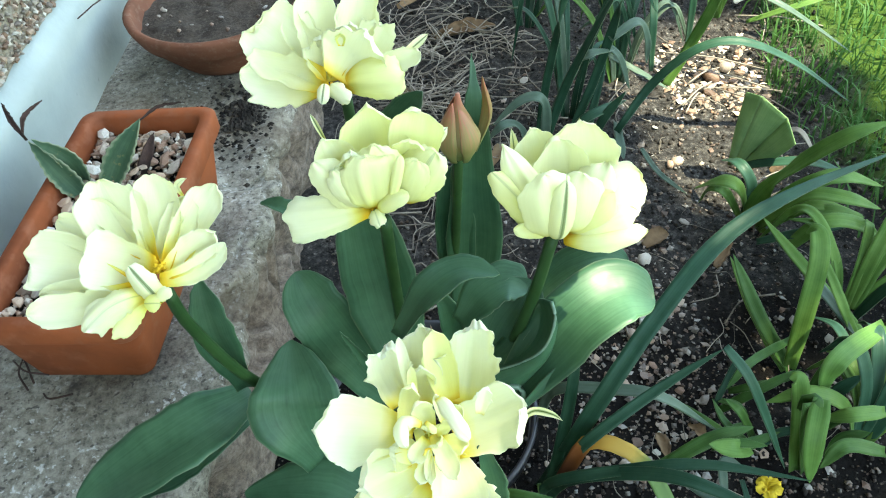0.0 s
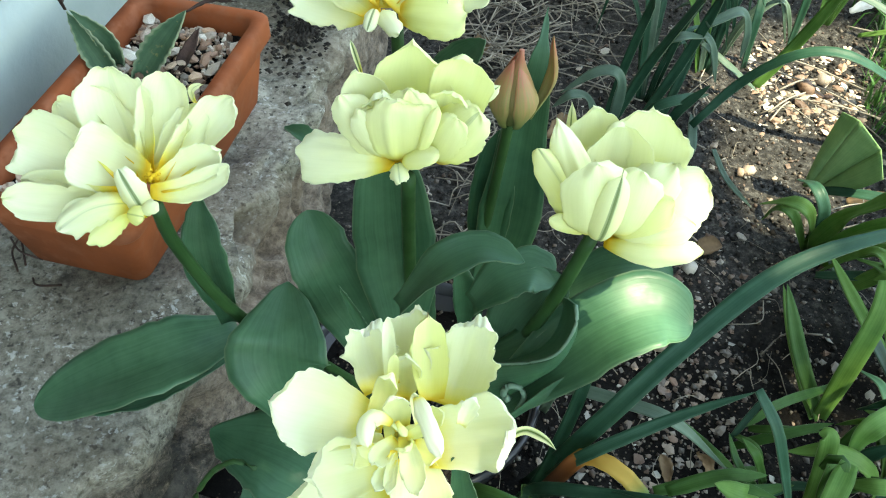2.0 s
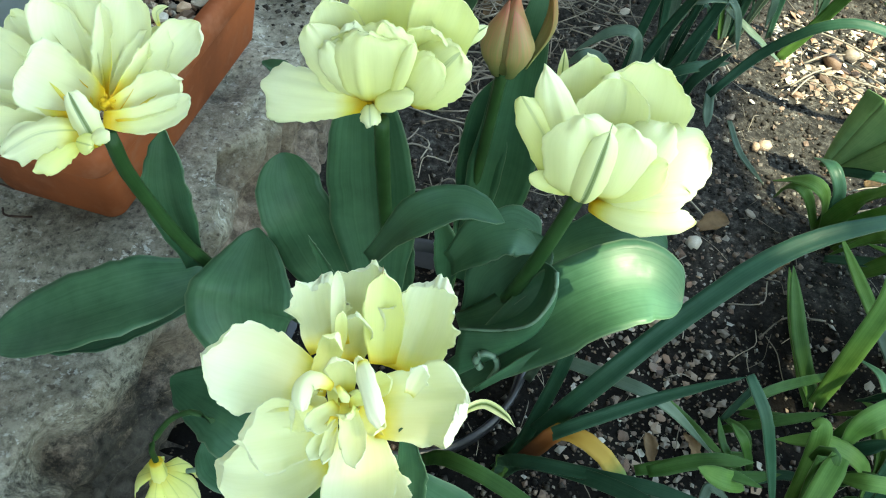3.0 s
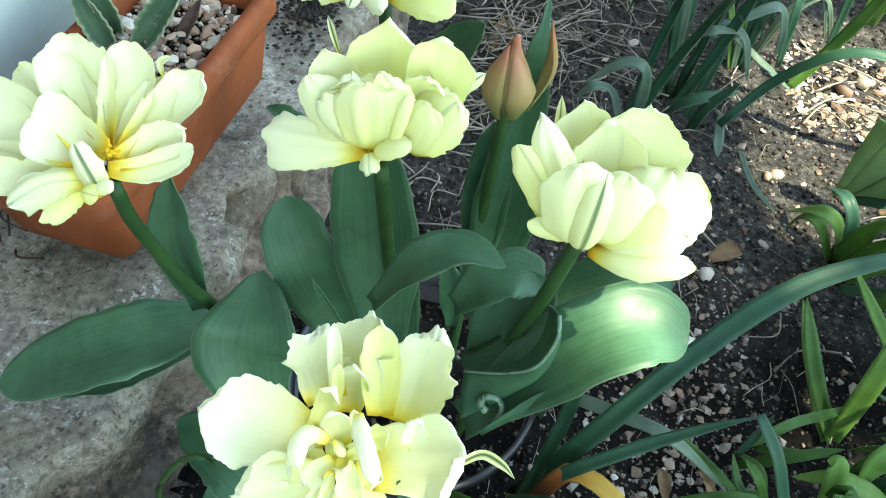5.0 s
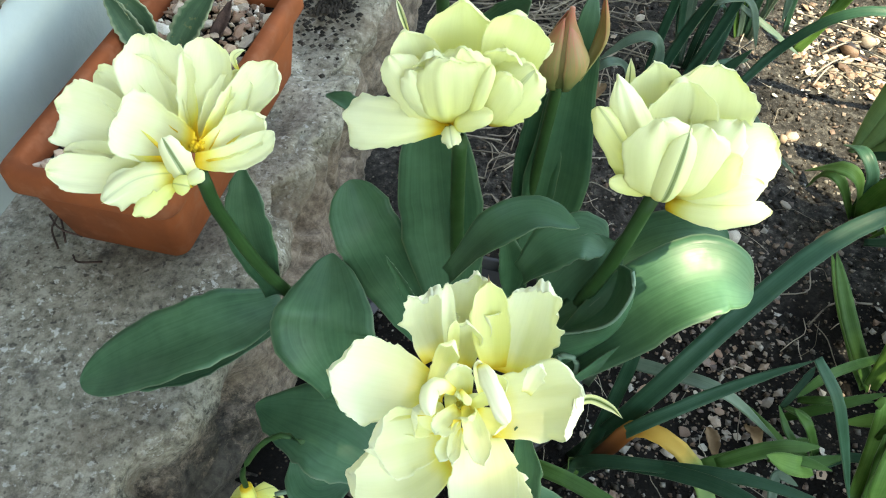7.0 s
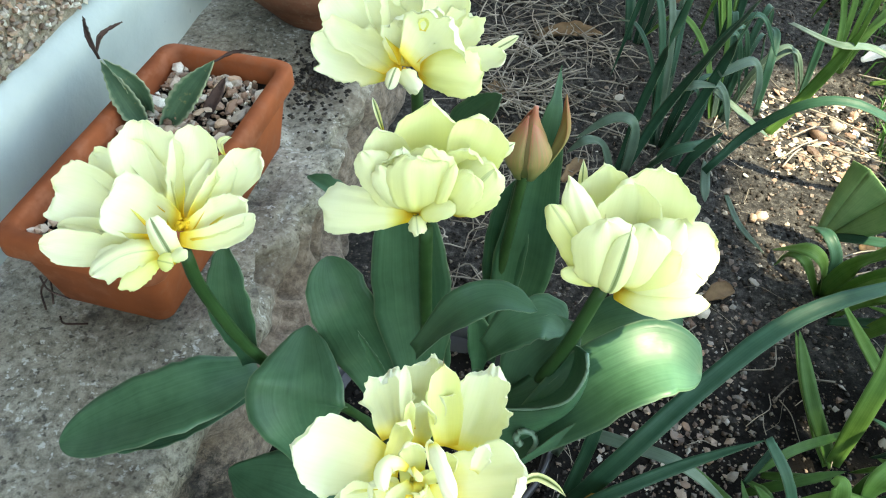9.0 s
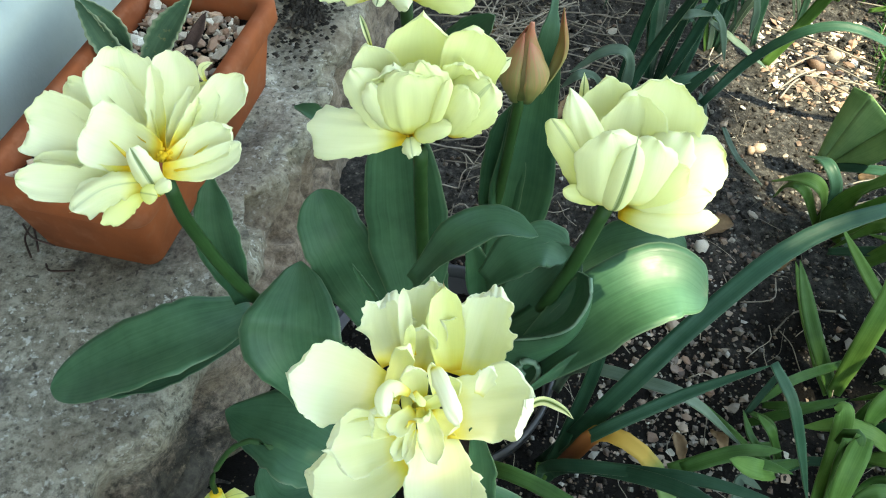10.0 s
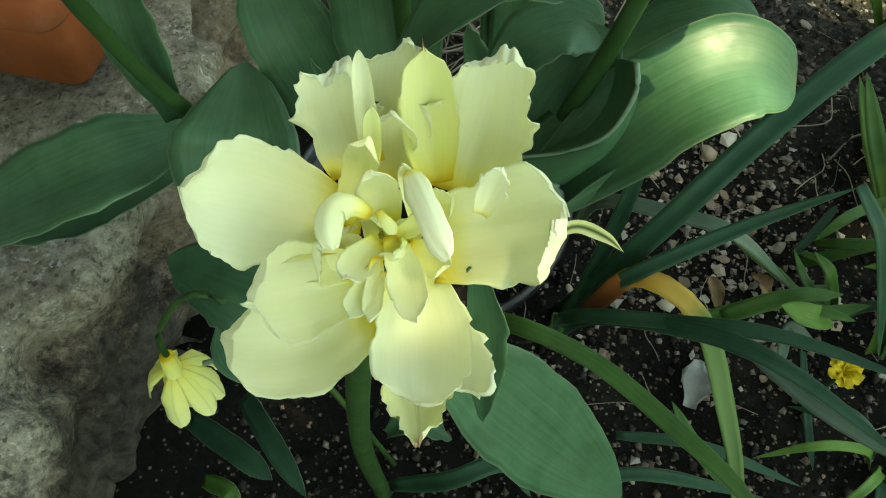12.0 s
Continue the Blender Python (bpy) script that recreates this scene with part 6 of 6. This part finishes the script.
def grit(count, low, high, mat, name, seed, label, size0, size1, flat=0.8):
    rnd = random.Random(seed)
    verts, faces = [], []
    base = [Vector(q) for q in ((1, 0, 0), (0, 1, 0), (-1, 0, 0), (0, -1, 0), (0, 0, flat), (0, 0, -flat))]
    tri = ((0, 1, 4), (1, 2, 4), (2, 3, 4), (3, 0, 4), (1, 0, 5), (2, 1, 5), (3, 2, 5), (0, 3, 5))
    for k in range(count):
        x, y = rnd.uniform(low[0], high[0]), rnd.uniform(low[1], high[1])
        if x < edge_x(y) + 0.015:
            continue
        s = size0 + (size1 - size0) * rnd.random() ** 3
        turn = Euler((rnd.uniform(-0.6, 0.6), rnd.uniform(-0.6, 0.6), rnd.uniform(0, 6.3))).to_matrix()
        c, n0 = on_soil(x, y, s * 0.25), len(verts)
        verts += [c + turn @ (q * s * rnd.uniform(0.6, 1.25)) for q in base]
        faces += [tuple(n0 + i for i in t) for t in tri]
    return put(name, mesh_of(name, verts, faces, smooth=flat > 0.5), mat, None, label, "soil" if mat is CLOD else "gravel", kind="stuff")


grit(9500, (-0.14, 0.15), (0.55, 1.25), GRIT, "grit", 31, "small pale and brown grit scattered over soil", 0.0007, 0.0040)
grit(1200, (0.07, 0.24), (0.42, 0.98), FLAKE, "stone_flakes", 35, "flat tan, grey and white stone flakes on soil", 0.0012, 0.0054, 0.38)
# Brighter stone colour than the neighbouring flakes, painting the sunlit patch lighter.
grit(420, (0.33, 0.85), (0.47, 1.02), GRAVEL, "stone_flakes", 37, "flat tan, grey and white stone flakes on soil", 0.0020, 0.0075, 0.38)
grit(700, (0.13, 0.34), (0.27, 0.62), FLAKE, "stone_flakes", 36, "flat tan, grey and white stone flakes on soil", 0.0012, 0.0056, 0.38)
grit(9000, (-0.14, 0.10), (0.58, 1.3), CLOD, "soil_crumbs", 32, "crumbs of dark garden soil", 0.0010, 0.0045)

# ---- lawn ----
rnd = random.Random(77)
pieces = []
for k in range(9000):
    x = 0.47 + 0.95 * rnd.random() ** 1.4
    y = rnd.uniform(0.45, 1.9)
    if x < 0.50 + 0.06 * noise.noise((0, y * 5, 0)) - 0.06 * (y - 0.8) and rnd.random() < 0.9:
        continue
    c = on_soil(x, y)
    ang, h = rnd.uniform(0, 6.28), rnd.uniform(0.02, 0.055)
    d = Vector((math.cos(ang), math.sin(ang), 0)) * h * rnd.uniform(0.2, 0.9)
    w = Vector((-d.y, d.x, 0)).normalized() * rnd.uniform(0.0008, 0.0018)
    m0, t0 = c + d * 0.4 + Vector((0, 0, h * 0.7)), c + d + Vector((0, 0, h * rnd.uniform(0.75, 1.0)))
    pieces.append(([c - w, c + w, m0 + w * 0.8, m0 - w * 0.8, t0], [(0, 1, 2, 3), (3, 2, 4)], {"along": [0, 0, 0.5, 0.5, 1], "across": [-0.5, 0.5, 0.5, -0.5, 0]}))
joined("grass", pieces, GRASS, label="bright sunlit lawn grass", category="grass", kind="stuff")

# dry stalks and rootlets by the pots
for pts in ([(-0.352, 0.80, 0.255), (-0.325, 0.83, 0.262), (-0.27, 0.88, 0.256), (-0.21, 0.90, 0.224)], [(-0.345, 0.43, 0.172), (-0.325, 0.41, 0.178), (-0.310, 0.385, 0.173)], [(-0.318, 0.40, 0.185), (-0.322, 0.392, 0.178), (-0.312, 0.378, 0.174)], [(-0.335, 0.41, 0.172), (-0.318, 0.395, 0.176), (-0.300, 0.392, 0.173)], [(-0.30, 0.375, 0.172), (-0.29, 0.366, 0.177), (-0.276, 0.372, 0.172)]):
    v, f, a = tube(pts, 0.0008, 10, 6)
    put("dry_stalk", mesh_of("dry_stalk", v, f, attrs=a), TIP_DRY, None, "thin dark dry stalk beside the terracotta pots", "straw", "dry stalks")

# ---- soil spilt on the concrete ----
rnd = random.Random(51)
verts, faces = [], []
for k in range(700):
    a, r = rnd.uniform(0, 6.28), abs(rnd.gauss(0, 1))
    x, y = -0.185 + 0.03 * r * math.cos(a), 0.715 + 0.045 * r * math.sin(a)
    if x > edge_x(y) - 0.01:
        continue
    s, n0 = rnd.uniform(0.001, 0.004), len(verts)
    c = Vector((x, y, KERB + 0.002))
    base = [Vector(q) * s * rnd.uniform(0.6, 1.2) for q in ((1, 0, 0), (0, 1, 0), (-1, 0, 0), (0, -1, 0), (0, 0, 0.7), (0, 0, -0.6))]
    verts += [c + q for q in base]
    faces += [tuple(n0 + i for i in t) for t in ((0, 1, 4), (1, 2, 4), (2, 3, 4), (3, 0, 4), (1, 0, 5), (2, 1, 5), (3, 2, 5), (0, 3, 5))]
put("spilt_soil", mesh_of("spilt_soil", verts, faces, smooth=False), CLOD, None, "dark soil spilt on the concrete", "soil", kind="stuff")

# ---- the garden tree whose crown shades the bed ----
GAPS = ((0.375, 0.905, 0.02, 0.10), (0.425, 0.965, 0.02, 0.10), (0.130, 0.303, 0.312, 0.036), (0.0, 0.195, 0.36, 0.006), (0.0, 0.30, 0.40, -0.006), (-0.03, 0.40, 0.42, -0.004), (-0.12, 0.29, 0.38, -0.008), (0.388, 0.718, 0.075, 0.065), (0.37, 0.43, 0.08, 0.02), (0.24, 0.58, 0.0, 0.004))
tree = thing("tree", "broad-leaved garden tree with a wide open crown", "tree")
v, f, a = tube([(1.9, -1.6, -0.05), (1.85, -1.55, 1.0), (1.7, -1.4, 2.2), (1.5, -1.2, 3.4)], 0.16, 14, 14, 0.08)
put("trunk", mesh_of("trunk", v, f, attrs=a), BARK, tree)
for tx, ty, tz in ((0.5, -0.6, 3.6), (1.3, 0.2, 3.7), (2.6, -0.6, 3.6), (0.8, -1.9, 3.7), (2.2, -2.4, 3.6)):
    v, f, a = tube([(1.75, -1.45, 2.0), (1.6 * 0.5 + tx * 0.5, -1.35 * 0.5 + ty * 0.5, 3.0), (tx, ty, tz)], 0.06, 10, 8, 0.015)
    put("limb", mesh_of("limb", v, f, attrs=a), BARK, tree)
rnd = random.Random(99)
pieces = []
for k in range(24000):
    c = Vector((rnd.uniform(-0.4, 3.3), rnd.uniform(-2.4, 1.1), rnd.uniform(2.9, 4.1)))
    if ((c.x - 1.5) / 1.75) ** 2 + ((c.y + 0.6) / 1.65) ** 2 > 1 + 0.5 * noise.noise(c * 1.3):
        continue
    foot = c - SUN_TO * (c.z / SUN_TO.z)
    if foot.x > 0.52 + 0.1 * noise.noise((0, foot.y * 3, 1)) and foot.y > 0.55 + 0.35 * noise.noise((foot.x * 2, 3, 1)) + 0.12 * noise.noise((foot.x * 9, 3, 1)):
        continue
    if any((Vector(g[:3]) - c).cross(SUN_TO).length < g[3] + 0.03 for g in GAPS):
        continue
    d = Euler((rnd.uniform(-0.7, 0.7), rnd.uniform(-0.7, 0.7), rnd.uniform(0, 6.3))).to_matrix()
    s = rnd.uniform(0.045, 0.07)
    q = [c + d @ (Vector(p) * s) for p in ((-1, 0, 0), (-0.3, -0.55, 0.05), (0.4, -0.45, 0.05), (1, 0, -0.1), (0.4, 0.45, 0.05), (-0.3, 0.55, 0.05))]
    pieces.append((q, [(0, 1, 2, 3), (0, 3, 4, 5)], {"along": [0, .3, .7, 1, .7, .3], "across": [0, -.9, -.9, 0, .9, .9]}))
joined("crown", pieces, CROWN, tree, kind="stuff")
